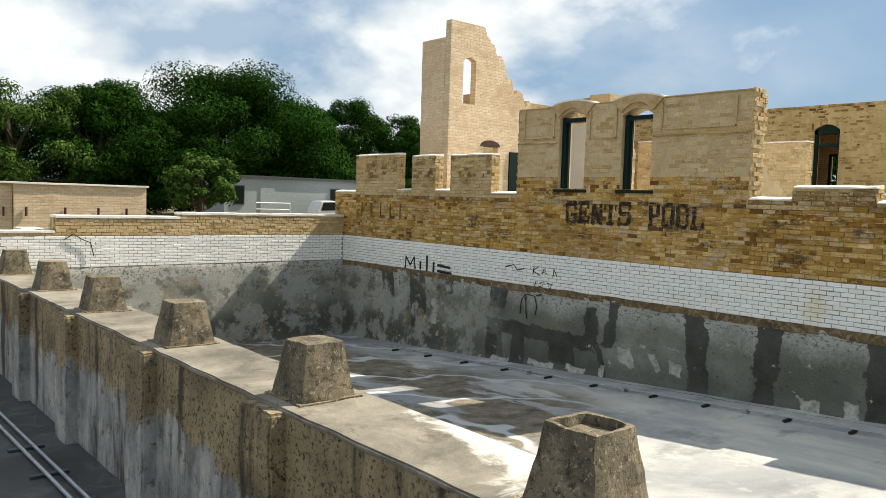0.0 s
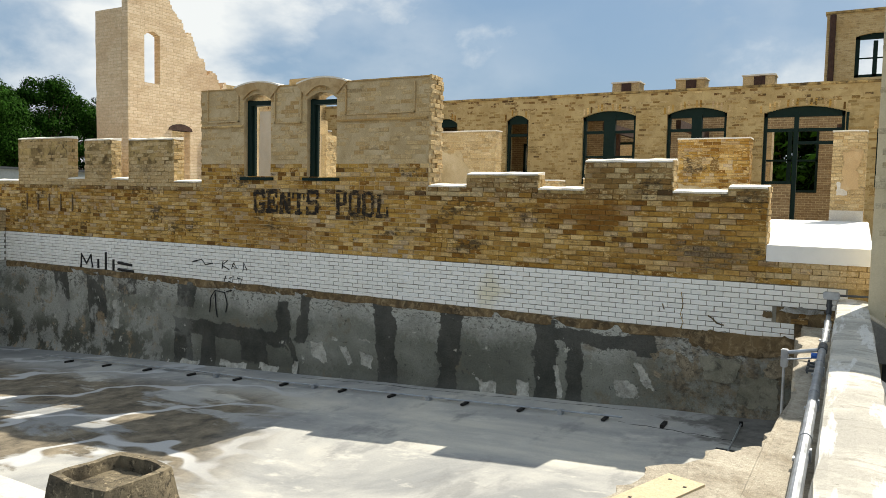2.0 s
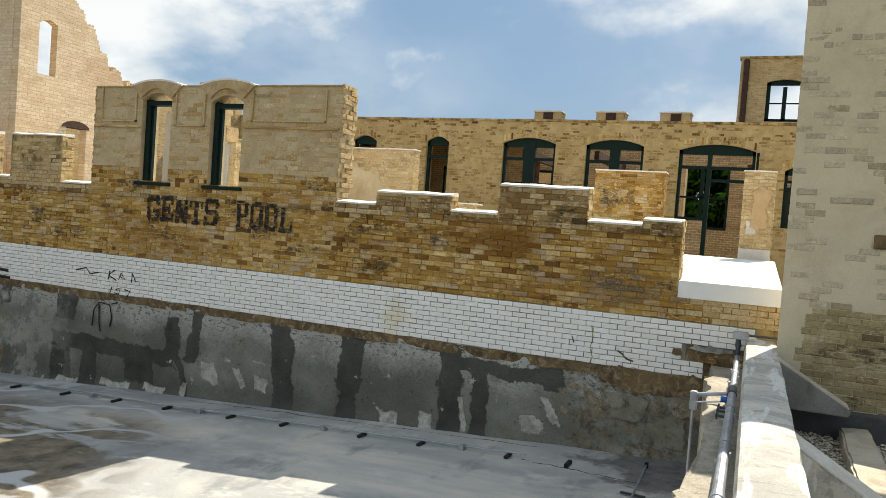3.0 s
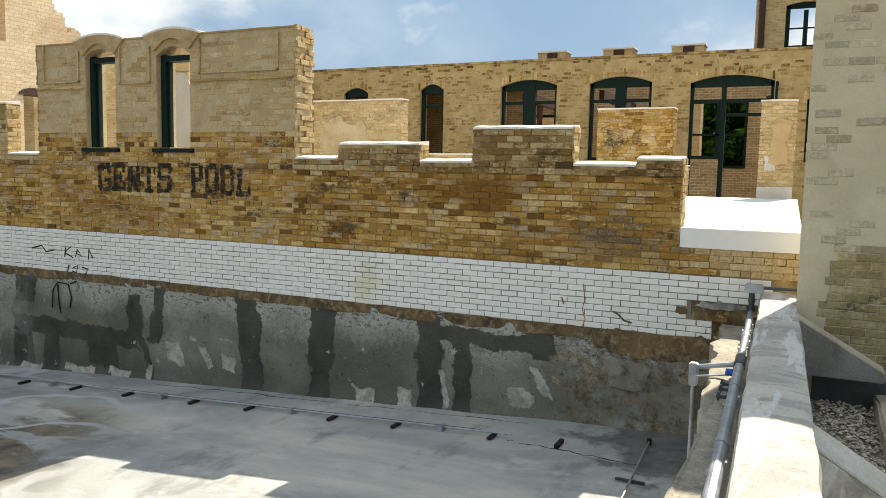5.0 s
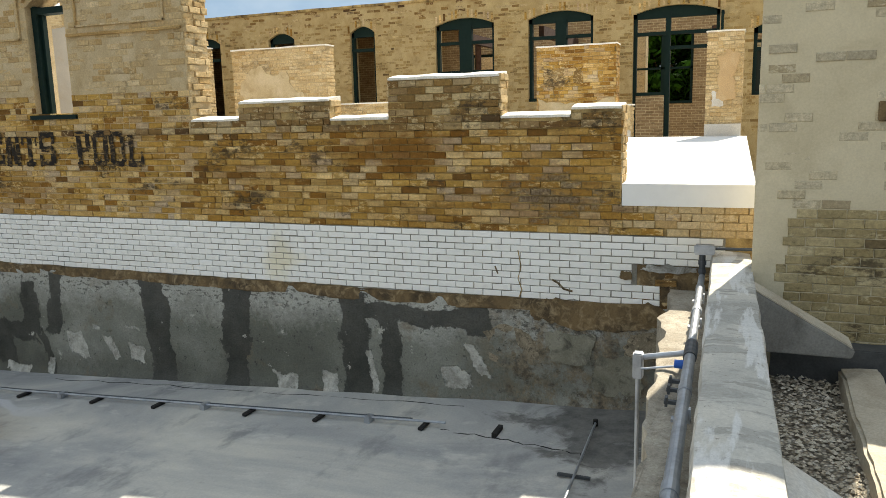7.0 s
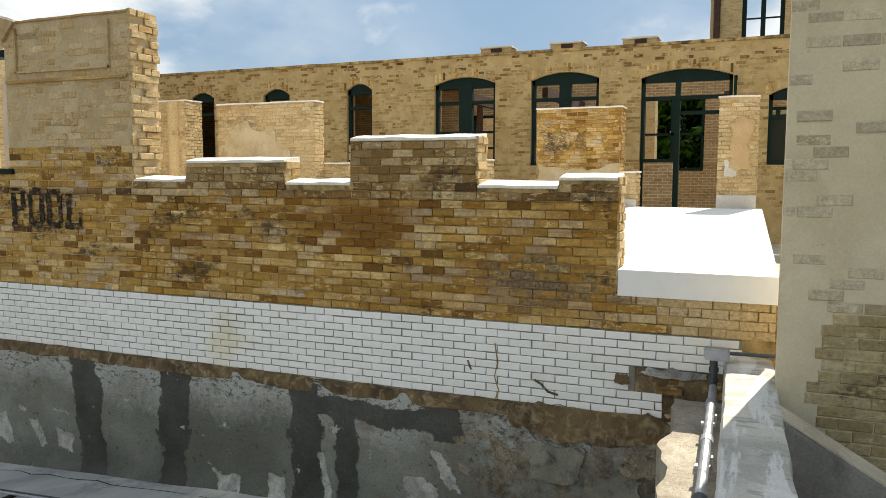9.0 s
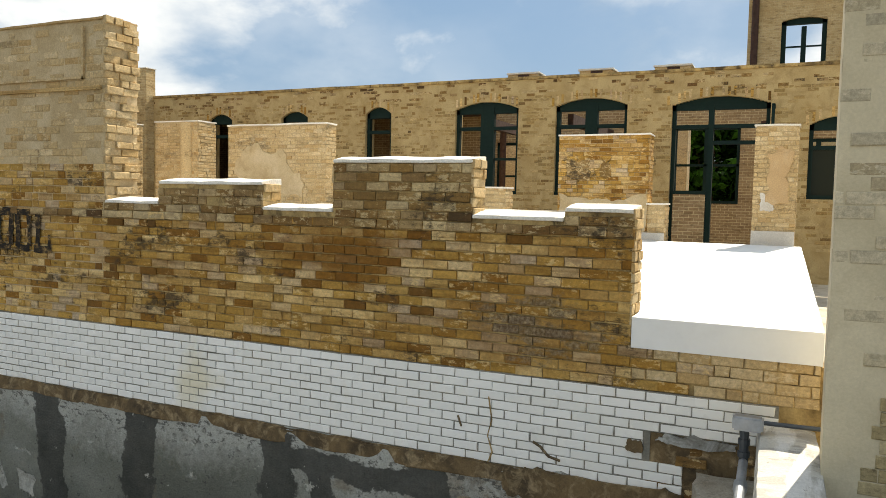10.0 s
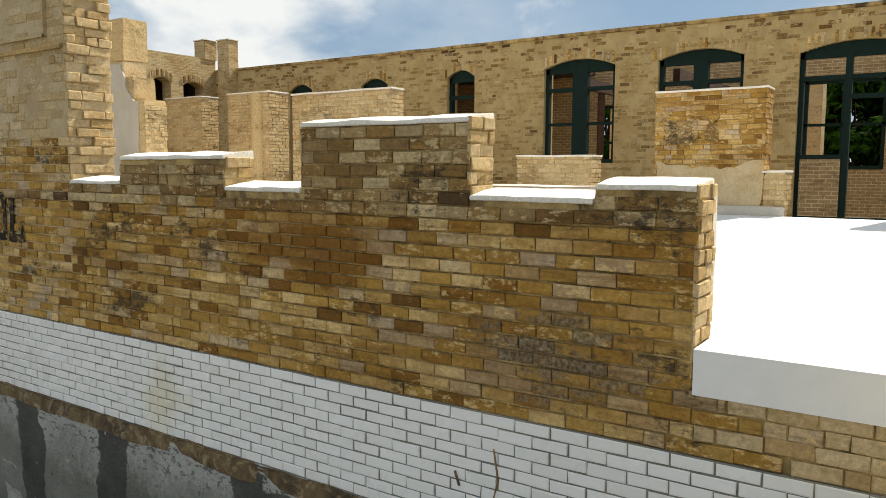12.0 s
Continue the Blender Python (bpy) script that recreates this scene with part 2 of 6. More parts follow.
M_MORTAR_GREY = concrete_material("grey_parging", (0.65, 0.57, 0.4), (0.55, 0.475, 0.32), (0.45, 0.375, 0.24), 0.35, 1.5, fine=0.25)
M_MORTAR_PALE = concrete_material("parged_mortar", (0.60, 0.48, 0.30), (0.46, 0.34, 0.18), (0.38, 0.27, 0.13), 0.5, 1.8)
M_MORTAR_DARK = concrete_material("tile_joint_mortar", (0.26, 0.25, 0.21), (0.13, 0.12, 0.1), (0.36, 0.3, 0.2), 0.4, 1.4)
M_FAR = coursed_material("far_brickwork", (0.58, 0.45, 0.25), (0.46, 0.335, 0.165), (0.16, 0.1, 0.045), (0.42, 0.29, 0.13), "Y")
M_FAR_TAN = coursed_material("tan_cross_brickwork", (0.56, 0.43, 0.24), (0.47, 0.34, 0.165), (0.17, 0.105, 0.05), (0.38, 0.24, 0.09), "X")
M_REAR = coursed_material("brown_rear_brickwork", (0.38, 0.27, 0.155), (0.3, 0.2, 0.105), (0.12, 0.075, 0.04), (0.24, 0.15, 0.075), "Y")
M_FAR_X = coursed_material("cross_brickwork", (0.74, 0.60, 0.43), (0.63, 0.48, 0.31), (0.36, 0.24, 0.13), (0.5, 0.35, 0.22), "X")
M_FAR_PALE = coursed_material("return_brickwork", (0.74, 0.60, 0.43), (0.66, 0.51, 0.34), (0.42, 0.29, 0.17), (0.6, 0.43, 0.27), "Y")
M_MORTAR_FAR = concrete_material("pale_facade_mortar", (0.53, 0.405, 0.205), (0.4, 0.285, 0.125), (0.27, 0.18, 0.075), 0.5, 1.8)
M_BRICK_FAR = brick_material("golden_facade_brick", (0.55, 0.42, 0.215), (0.4, 0.28, 0.115), (0.13, 0.08, 0.035), (0.29, 0.175, 0.06), (0.47, 0.66), soot=0.5, spread=0.9, streaks=0.3)
M_HOOD = concrete_material("tan_hood_render", (0.56, 0.42, 0.24), (0.42, 0.28, 0.13), (0.28, 0.17, 0.07), 0.5, 2.5, fine=0.4)
M_PLASTER_TAN = concrete_material("tan_plaster", (0.55, 0.38, 0.2), (0.45, 0.3, 0.15), (0.62, 0.5, 0.34), 0.5)
M_BRACE_SHADE = concrete_material("shaded_grey_concrete", (0.3, 0.29, 0.26), (0.18, 0.17, 0.15), (0.1, 0.09, 0.08), 0.5, 1.6)
M_SEAM = concrete_material("brown_crumbling_seam", (0.2, 0.135, 0.065), (0.05, 0.036, 0.022), (0.4, 0.3, 0.17), 0.7, 4.0)
M_WASH = concrete_material("white_cap_mortar", (0.88, 0.85, 0.78), (0.78, 0.74, 0.65), (0.5, 0.43, 0.32), 0.3)
M_ROOF = plain_material("white_roof_coating", (0.80, 0.80, 0.78), 0.65, wear=0.05)
M_PLASTER_GREY = concrete_material("grey_plaster", (0.5, 0.47, 0.41), (0.4, 0.375, 0.325), (0.44, 0.36, 0.25), 0.3, fine=0.3)
M_PLASTER_WHITE = concrete_material("pale_plaster", (0.66, 0.63, 0.57), (0.5, 0.46, 0.4), (0.44, 0.36, 0.25), 0.3)
M_CONC = concrete_material("pale_concrete", (0.58, 0.52, 0.41), (0.38, 0.32, 0.24), (0.24, 0.19, 0.13), 0.45, 1.6)
M_CONC_OLD = concrete_material("weathered_aggregate_concrete", (0.40, 0.315, 0.19), (0.17, 0.135, 0.088), (0.03, 0.026, 0.02), 0.95, 1.2, 0.42)
M_RENDER_PALE = concrete_material("flaking_pale_render", (0.46, 0.46, 0.43), (0.22, 0.22, 0.205), (0.1, 0.085, 0.06), 0.9, 2.2)
M_CAVITY_SHADE = concrete_material("cavity_shade", (0.1, 0.1, 0.095), (0.06, 0.06, 0.058), (0.14, 0.135, 0.12), 0.4)
M_BASIN = concrete_material("dark_basin_floor", (0.1, 0.1, 0.098), (0.055, 0.055, 0.055), (0.2, 0.19, 0.17), 0.5, 0.7)
M_GREEN = plain_material("dark_green_paint", (0.006, 0.02, 0.017), 0.65, spec=0.15)
M_BLACK = plain_material("black_paint", (0.015, 0.014, 0.013), 0.8)
M_STEEL = plain_material("galvanised_steel", (0.43, 0.46, 0.5), 0.45, 0.7, 0.35)
M_STEEL_DARK = plain_material("dark_steel", (0.09, 0.1, 0.11), 0.5, 0.6)
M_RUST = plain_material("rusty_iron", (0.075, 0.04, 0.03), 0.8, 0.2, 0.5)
M_BLUE = plain_material("blue_tape", (0.02, 0.12, 0.5), 0.5)
M_GREY_PAINT = plain_material("grey_cladding", (0.32, 0.35, 0.35), 0.6)
M_WHITE = plain_material("white_paint", (0.75, 0.75, 0.73), 0.5)
M_LEDGE = concrete_material("broken_ledge_concrete", (0.47, 0.425, 0.345), (0.31, 0.27, 0.21), (0.2, 0.16, 0.11), 0.6, 2.2, 0.12)
M_PLY = concrete_material("plywood", (0.56, 0.46, 0.31), (0.46, 0.37, 0.24), (0.45, 0.35, 0.2), 0.3)
M_BARK = concrete_material("bark", (0.12, 0.09, 0.06), (0.06, 0.045, 0.03), (0.04, 0.03, 0.02), 0.4, 3.0)


def tile_material():
    m = Nodes("white_glazed_brick", 0.22, spec=0.5)
    c = m.ramp(m.chance(), (0.0, (0.76, 0.75, 0.70)), (0.5, (0.80, 0.79, 0.745)), (1.0, (0.83, 0.82, 0.78)))
    c = m.mix(m.ramp(m.noise(1.7, 6, 0.65, (1, 1, 0.6), 4.0), (0.64, 0.0), (0.8, 0.45)), c, (0.6, 0.5, 0.3))
    c = m.mix(m.ramp(m.noise(9, 6, 0.7, offset=2.0), (0.7, 0.0), (0.76, 0.4)), c, (0.45, 0.4, 0.3))
    at = m.n.new("ShaderNodeSeparateXYZ")
    m.l.new(m.pos.outputs["Position"], at.inputs[0])
    spot = m.maths("ADD", m.maths("MULTIPLY", m.maths("ABSOLUTE", m.maths("SUBTRACT", at.outputs["Y"], 5.4)), 0.9), m.maths("MULTIPLY", m.maths("ABSOLUTE", m.maths("SUBTRACT", at.outputs["Z"], 0.38)), 0.7))
    spot = m.maths("ADD", spot, m.maths("MULTIPLY", m.noise(3, 6, 0.6, offset=12.0), 0.6))
    c = m.mix(m.ramp(spot, (0.36, 0.5), (0.62, 0.0)), c, (0.66, 0.56, 0.3))
    m.bump(m.noise(18, 2), 0.002, 0.3)
    return m.done(c, m.ramp(m.noise(5, 4), (0.35, 0.16), (0.7, 0.5)))


# darker cement trowelled over old cracks: (y at the wall's foot of the patch, lean, width, top z, foot z)
CEMENT = ((9.58, 0.13, 0.3, -0.1, -0.9), (9.12, -0.17, 0.28, 0.05, -0.86), (9.3, 0.35, 0.17, -0.8, -1.6), (7.3, 0.12, 0.42, 0.05, -1.6), (6.1, -0.06, 0.4, 0.05, -1.6), (4.44, 0.03, 0.36, 0.08, -1.6), (3.97, 0.07, 0.26, -0.2, -1.6),
          (3.7, 0.0, 1.5, -0.06, -0.27), (2.96, 0.2, 0.36, 0.1, -0.34), (14.9, 0.1, 0.6, 0.1, -1.3), (16.1, 0.25, 0.5, 0.1, -0.9), (13.9, 0.0, 0.6, 0.1, -0.34), (12.1, -0.3, 0.5, 0.1, -0.45), (11.0, 0.03, 3.0, -0.68, -0.98), (11.5, 0.0, 0.4, -0.8, -1.7), (12.2, 0.0, 0.5, -0.7, -1.6), (10.3, 0.1, 0.7, -0.8, -1.35))
# render fallen away: (y, z, width, height, lean)
FLAKES = ((8.75, -0.95, 0.3, 0.32, 0.2), (8.14, -0.94, 0.17, 0.32, 0.6), (7.69, -1.0, 0.22, 0.26, 0.1), (8.44, -0.67, 0.12, 0.07, 0), (7.74, -0.66, 0.22, 0.05, 0), (4.24, -0.85, 0.11, 0.5, 0.2), (5.4, -1.1, 0.34, 0.24, 0.4), (4.78, -1.06, 0.2, 0.3, 0.2),
          (9.9, -1.4, 0.5, 0.13, 0), (10.8, -1.46, 0.7, 0.14, 0), (9.28, -1.3, 0.13, 0.24, 0), (3.2, -0.85, 0.28, 0.22, 0), (2.97, -0.6, 0.13, 0.3, 0.4), (5.49, -0.14, 0.15, 0.08, 0), (12.0, -1.56, 0.6, 0.16, 0), (14.3, -0.8, 0.2, 0.6, 0))


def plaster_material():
    """Grey cement render: strips of darker cement, flakes fallen away, scuffed and paler along the top, darker towards
    the foot, brown in patches.
    """
    m = Nodes("grey_patched_render", 0.8, spec=0.35)
    at = m.n.new("ShaderNodeSeparateXYZ")
    m.l.new(m.pos.outputs["Position"], at.inputs[0])
    coarse, fine = m.noise(2.6, 4, 0.6, offset=4.0), m.noise(15, 7, 0.72, offset=1.0)
    wob = m.maths("ADD", m.maths("MULTIPLY", m.maths("SUBTRACT", coarse, 0.5), 0.34), m.maths("MULTIPLY", m.maths("SUBTRACT", fine, 0.5), 0.12))
    y, z = m.maths("ADD", at.outputs["Y"], wob), m.maths("ADD", at.outputs["Z"], m.maths("MULTIPLY", wob, 0.8))
    c = m.ramp(m.noise(0.8, 5, 0.55, (1, 0.8, 1.0), 1.0), (0.34, (0.125, 0.128, 0.102)), (0.5, (0.19, 0.193, 0.158)), (0.64, (0.29, 0.292, 0.25)))
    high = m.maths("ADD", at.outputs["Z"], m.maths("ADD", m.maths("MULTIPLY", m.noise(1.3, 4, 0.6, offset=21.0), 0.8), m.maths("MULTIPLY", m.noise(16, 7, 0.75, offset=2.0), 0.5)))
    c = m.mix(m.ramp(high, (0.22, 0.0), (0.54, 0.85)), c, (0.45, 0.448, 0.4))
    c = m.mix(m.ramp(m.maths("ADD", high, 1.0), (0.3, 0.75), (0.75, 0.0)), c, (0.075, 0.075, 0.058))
    c = m.mix(m.ramp(m.noise(1.7, 6, 0.65, offset=13.0), (0.58, 0.0), (0.68, 0.6)), c, (0.17, 0.125, 0.07))
    # browned, crazed stretch at the shallow end
    c = m.mix(m.maths("MULTIPLY", m.ramp(m.maths("DIVIDE", y, 10.0), (0.24, 1.0), (0.33, 0.0)), m.ramp(m.noise(5, 7, 0.75, offset=15.0), (0.42, 0.0), (0.56, 0.85))), c, m.ramp(m.noise(9, 6, 0.7), (0.38, (0.06, 0.045, 0.026)), (0.6, (0.25, 0.19, 0.115))))

    def nearest(rows, oval):
        d = None
        for row in rows:
            if oval:
                yc, zc, w, h, lean = row
            else:
                yc, lean, w, top, foot = row
                zc, h = (top + foot) / 2, top - foot
            u = m.maths("SUBTRACT", y, m.maths("ADD", m.maths("MULTIPLY", m.maths("SUBTRACT", z, zc), lean), yc))
            a, b = m.maths("SUBTRACT", m.maths("ABSOLUTE", u), w / 2), m.maths("SUBTRACT", m.maths("ABSOLUTE", m.maths("SUBTRACT", z, zc)), h / 2)
            e = m.maths("MAXIMUM", a, b)
            d = e if d is None else m.maths("MINIMUM", d, e)
        return d
    strip = m.ramp(m.maths("ADD", nearest(CEMENT, False), 0.5), (0.485, 0.92), (0.5, 0.0))
    c = m.mix(strip, c, m.ramp(m.noise(3, 6, 0.6), (0.35, (0.032, 0.033, 0.027)), (0.65, (0.068, 0.067, 0.055))))
    flake = m.ramp(m.maths("ADD", nearest(FLAKES, True), 0.5), (0.488, 0.95), (0.5, 0.0))
    c = m.mix(flake, c, m.ramp(m.noise(7, 6, 0.65), (0.38, (0.3, 0.29, 0.25)), (0.6, (0.55, 0.54, 0.48))))
    # small bright chips and black pits
    deep = m.ramp(m.maths("DIVIDE", at.outputs["Y"], 20.0), (0.58, 0.0), (0.68, 1.0))
    c = m.mix(m.maths("MULTIPLY", deep, m.ramp(m.noise(1.5, 8, 0.68, offset=26.0), (0.47, 0.0), (0.53, 0.75))), c, (0.4, 0.4, 0.36))
    c = m.mix(m.maths("MULTIPLY", deep, m.ramp(m.noise(2.0, 8, 0.7, offset=29.0), (0.56, 0.0), (0.61, 0.65))), c, (0.075, 0.07, 0.058))
    c = m.mix(m.maths("MULTIPLY", deep, m.ramp(m.noise(2.6, 8, 0.7, offset=35.0), (0.57, 0.0), (0.62, 0.7))), c, (0.34, 0.25, 0.15))
    c = m.mix(m.ramp(m.maths("ADD", m.noise(3.8, 9, 0.76, offset=6.0), m.maths("MULTIPLY", deep, 0.03)), (0.635, 0.0), (0.655, 0.9)), c, (0.5, 0.485, 0.42))
    c = m.mix(m.ramp(m.noise(13, 7, 0.78, offset=3.0), (0.6, 0.0), (0.64, 0.85)), c, (0.04, 0.038, 0.033))
    c = m.mix(m.maths("MULTIPLY", m.ramp(high, (0.36, 0.0), (0.5, 1.0)), m.ramp(m.noise(17, 6, 0.72, (1, 0.6, 1.2), 41.0), (0.535, 0.0), (0.57, 0.8))), c, (0.07, 0.066, 0.055))
    grain = m.noise(48, 5, 0.75)
    c = m.mix(0.6, c, m.ramp(grain, (0.3, 0.5), (0.7, 1.25)), "MULTIPLY")
    relief = m.maths("SUBTRACT", m.mix(0.4, m.noise(5, 7, 0.6), grain), m.maths("MULTIPLY", flake, 0.5))
    m.bump(m.maths("ADD", relief, m.maths("MULTIPLY", strip, 0.12)), 0.03, 0.8)
    return m.done(c, m.ramp(m.noise(2, 5), (0.35, 0.45), (0.65, 0.85)))


def floor_material():
    """The pool's pale screed: chalky, with grey washes and brown silt."""
    m = Nodes("pale_pool_screed", 0.8, spec=0.3)
    c = m.ramp(m.noise(0.5, 8, 0.62, (1, 0.6, 1), 2.0, 0.8), (0.36, (0.25, 0.258, 0.262)), (0.5, (0.39, 0.39, 0.375)), (0.64, (0.56, 0.54, 0.48)))
    c = m.mix(m.ramp(m.noise(1.4, 6, 0.62, (0.7, 1.2, 1), 33.0), (0.54, 0.0), (0.66, 0.7)), c, (0.19, 0.195, 0.2))
    c = m.mix(m.ramp(m.noise(2.2, 7, 0.66, (1.4, 0.7, 1), 37.0), (0.57, 0.0), (0.68, 0.6)), c, (0.6, 0.585, 0.53))
    y = m.n.new("ShaderNodeSeparateXYZ")
    m.l.new(m.pos.outputs["Position"], y.inputs[0])
    deep = m.n.new("ShaderNodeMapRange")
    deep.inputs[1].default_value, deep.inputs[2].default_value = 6.9, 8.1
    m.l.new(m.maths("ADD", y.outputs["Y"], m.maths("MULTIPLY", m.maths("SUBTRACT", 9.5, y.outputs["X"]), 0.5)), deep.inputs[0])
    side = m.n.new("ShaderNodeMapRange")
    side.inputs[1].default_value, side.inputs[2].default_value = 11.0, 10.2
    m.l.new(y.outputs["X"], side.inputs[0])
    silt = m.maths("MULTIPLY", m.ramp(m.noise(0.75, 8, 0.62, (1.5, 0.5, 1), 5.0, 0.35), (0.44, 0.0), (0.49, 1.0)), m.maths("MULTIPLY", deep.outputs[0], side.outputs[0]))
    c = m.mix(silt, c, m.ramp(m.noise(3, 7, 0.7), (0.35, (0.07, 0.06, 0.046)), (0.65, (0.26, 0.22, 0.16))))
    # chalky bands left between the silt beds
    band = m.maths("ABSOLUTE", m.maths("SUBTRACT", m.noise(0.42, 3, 0.5, (1.0, 0.8, 1), 14.0), 0.5))
    c = m.mix(m.maths("MULTIPLY", m.ramp(band, (0.012, 0.9), (0.022, 0.0)), deep.outputs[0]), c, (0.5, 0.51, 0.52))
    c = m.mix(m.ramp(m.noise(4.5, 7, 0.72, offset=9.0), (0.64, 0.0), (0.7, 0.45)), c, (0.3, 0.28, 0.25))
    damp = m.maths("ADD", m.maths("MULTIPLY", m.maths("ABSOLUTE", m.maths("SUBTRACT", y.outputs["X"], 11.7)), 0.36), m.maths("MULTIPLY", m.maths("ABSOLUTE", m.maths("SUBTRACT", y.outputs["Y"], 1.4)), 0.42))
    damp = m.maths("ADD", damp, m.noise(2.2, 8, 0.7, (1, 1, 1), 21.0, 0.6))
    c = m.mix(m.ramp(damp, (0.84, 0.9), (0.97, 0.0)), c, m.ramp(m.noise(5, 6, 0.7), (0.35, (0.075, 0.075, 0.07)), (0.65, (0.19, 0.185, 0.17))))
    c = m.mix(0.35, c, m.ramp(m.noise(45, 5, 0.75), (0.3, 0.65), (0.7, 1.15)), "MULTIPLY")
    m.bump(m.mix(0.5, m.noise(30, 4), m.noise(3, 6)), 0.006, 0.5)
    return m.done(c)


def top_material():
    """Grey-beige screed, whitened by chalky dust towards the near end."""
    m = Nodes("dusty_screed", 0.88, spec=0.25)
    c = m.ramp(m.noise(1.5, 7, 0.66, offset=2.0, warp=0.4), (0.34, (0.12, 0.107, 0.085)), (0.62, (0.27, 0.243, 0.195)))
    c = m.mix(m.ramp(m.noise(3.4, 7, 0.7, offset=5.0, warp=0.6), (0.56, 0.0), (0.66, 0.8)), c, (0.1, 0.082, 0.06))
    at = m.n.new("ShaderNodeSeparateXYZ")
    m.l.new(m.pos.outputs["Position"], at.inputs[0])
    reach = m.maths("ADD", m.maths("MULTIPLY", m.maths("SUBTRACT", 4.1, at.outputs["Y"]), 0.22), m.maths("MULTIPLY", m.maths("SUBTRACT", at.outputs["X"], 3.62), 0.7))
    dust = m.maths("ADD", reach, m.noise(1.8, 8, 0.68, offset=9.0, warp=0.6))
    c = m.mix(m.ramp(dust, (0.58, 0.0), (0.7, 0.85)), c, (0.66, 0.64, 0.58))
    grain = m.noise(55, 5, 0.75)
    c = m.mix(0.5, c, m.ramp(grain, (0.3, 0.6), (0.7, 1.2)), "MULTIPLY")
    m.bump(m.mix(0.5, grain, m.noise(9, 5)), 0.006, 0.6)
    return m.done(c)


def dividing_material():
    """Old basin wall: pitted aggregate above, flaking pale skim below, black drips from the top."""
    m = Nodes("skimmed_aggregate_concrete", 0.88, spec=0.25)
    at = m.n.new("ShaderNodeSeparateXYZ")
    m.l.new(m.pos.outputs["Position"], at.inputs[0])
    c = m.ramp(m.noise(1.2, 7, 0.62, offset=2.0), (0.32, (0.15, 0.118, 0.075)), (0.62, (0.4, 0.31, 0.18)))
    pit = m.noise(24, 6, 0.78, offset=8.0)
    c = m.mix(m.ramp(pit, (0.53, 0.0), (0.59, 0.9)), c, (0.025, 0.021, 0.016))
    edge = m.maths("ADD", at.outputs["Z"], m.maths("ADD", m.maths("MULTIPLY", m.noise(1.1, 5, 0.6, (1, 1, 0.7), 5.0), 1.5), m.maths("MULTIPLY", m.noise(11, 7, 0.75, offset=6.0), 0.5)))
    skim = m.ramp(m.maths("ADD", m.maths("MULTIPLY", edge, 0.5), 0.5), (0.77, 0.92), (0.8, 0.0))
    c = m.mix(skim, c, m.ramp(m.noise(2.4, 8, 0.7, (1, 1, 0.5), 9.0), (0.36, (0.16, 0.165, 0.165)), (0.5, (0.34, 0.345, 0.34)), (0.64, (0.54, 0.53, 0.49))))
    c = m.mix(m.ramp(m.noise(7, 7, 0.75, offset=19.0), (0.57, 0.0), (0.62, 0.7)), c, (0.1, 0.085, 0.06))
    drip = m.noise(2.4, 6, 0.65, (1, 1.3, 0.16), 23.0)
    c = m.mix(m.ramp(drip, (0.52, 0.0), (0.62, 0.85)), c, (0.035, 0.031, 0.025))
    grain = m.noise(55, 5, 0.75)
    c = m.mix(0.5, c, m.ramp(grain, (0.3, 0.55), (0.7, 1.2)), "MULTIPLY")
    m.bump(m.mix(0.5, grain, m.maths("SUBTRACT", 1.0, pit)), 0.014, 0.8)
    return m.done(c)


def cap_material():
    """Trowelled cap: grey cement smeared crosswise, a paler worn line along it, chips."""
    m = Nodes("patched_wall_cap", 0.85, spec=0.3)
    c = m.ramp(m.noise(1.3, 5, 0.55, (1.0, 1.0, 1), 2.0), (0.38, (0.36, 0.345, 0.31)), (0.5, (0.5, 0.48, 0.425)), (0.64, (0.6, 0.565, 0.49)))
    cross = m.noise(3.0, 6, 0.6, (2.6, 0.9, 1), 7.0, 0.3)
    c = m.mix(m.ramp(cross, (0.52, 0.0), (0.56, 0.75)), c, (0.36, 0.345, 0.31))
    c = m.mix(m.ramp(m.noise(4.0, 6, 0.62, (2.2, 0.8, 1), 17.0, 0.2), (0.57, 0.0), (0.6, 0.7)), c, (0.3, 0.285, 0.25))
    c = m.mix(m.ramp(m.noise(1.6, 6, 0.6, (0.5, 3.2, 1), 11.0, 0.2), (0.53, 0.0), (0.57, 0.8)), c, (0.68, 0.67, 0.64))
    c = m.mix(m.ramp(m.noise(19, 6, 0.75, offset=4.0), (0.63, 0.0), (0.66, 0.7)), c, (0.17, 0.155, 0.13))
    grain = m.noise(60, 5, 0.75)
    c = m.mix(0.45, c, m.ramp(grain, (0.3, 0.6), (0.7, 1.2)), "MULTIPLY")
    m.bump(m.mix(0.35, cross, grain), 0.012, 0.7)
    return m.done(c)


def gravel_material():
    m = Nodes("pea_gravel", 0.85)
    v = m.n.new("ShaderNodeTexVoronoi")
    v.inputs["Scale"].default_value = 38
    m.l.new(m.pos.outputs["Position"], v.inputs["Vector"])
    c = m.ramp(v.outputs["Color"], (0.1, (0.18, 0.14, 0.1)), (0.5, (0.42, 0.36, 0.27)), (0.9, (0.66, 0.6, 0.5)))
    # shade between pebbles painted in: bright middles, dark rims
    c = m.mix(1.0, c, m.ramp(v.outputs["Distance"], (0.25, 1.15), (0.6, 0.4)), "MULTIPLY")
    m.bump(m.maths("SUBTRACT", 1.0, v.outputs["Distance"]), 0.02, 1.0)
    return m.done(c)


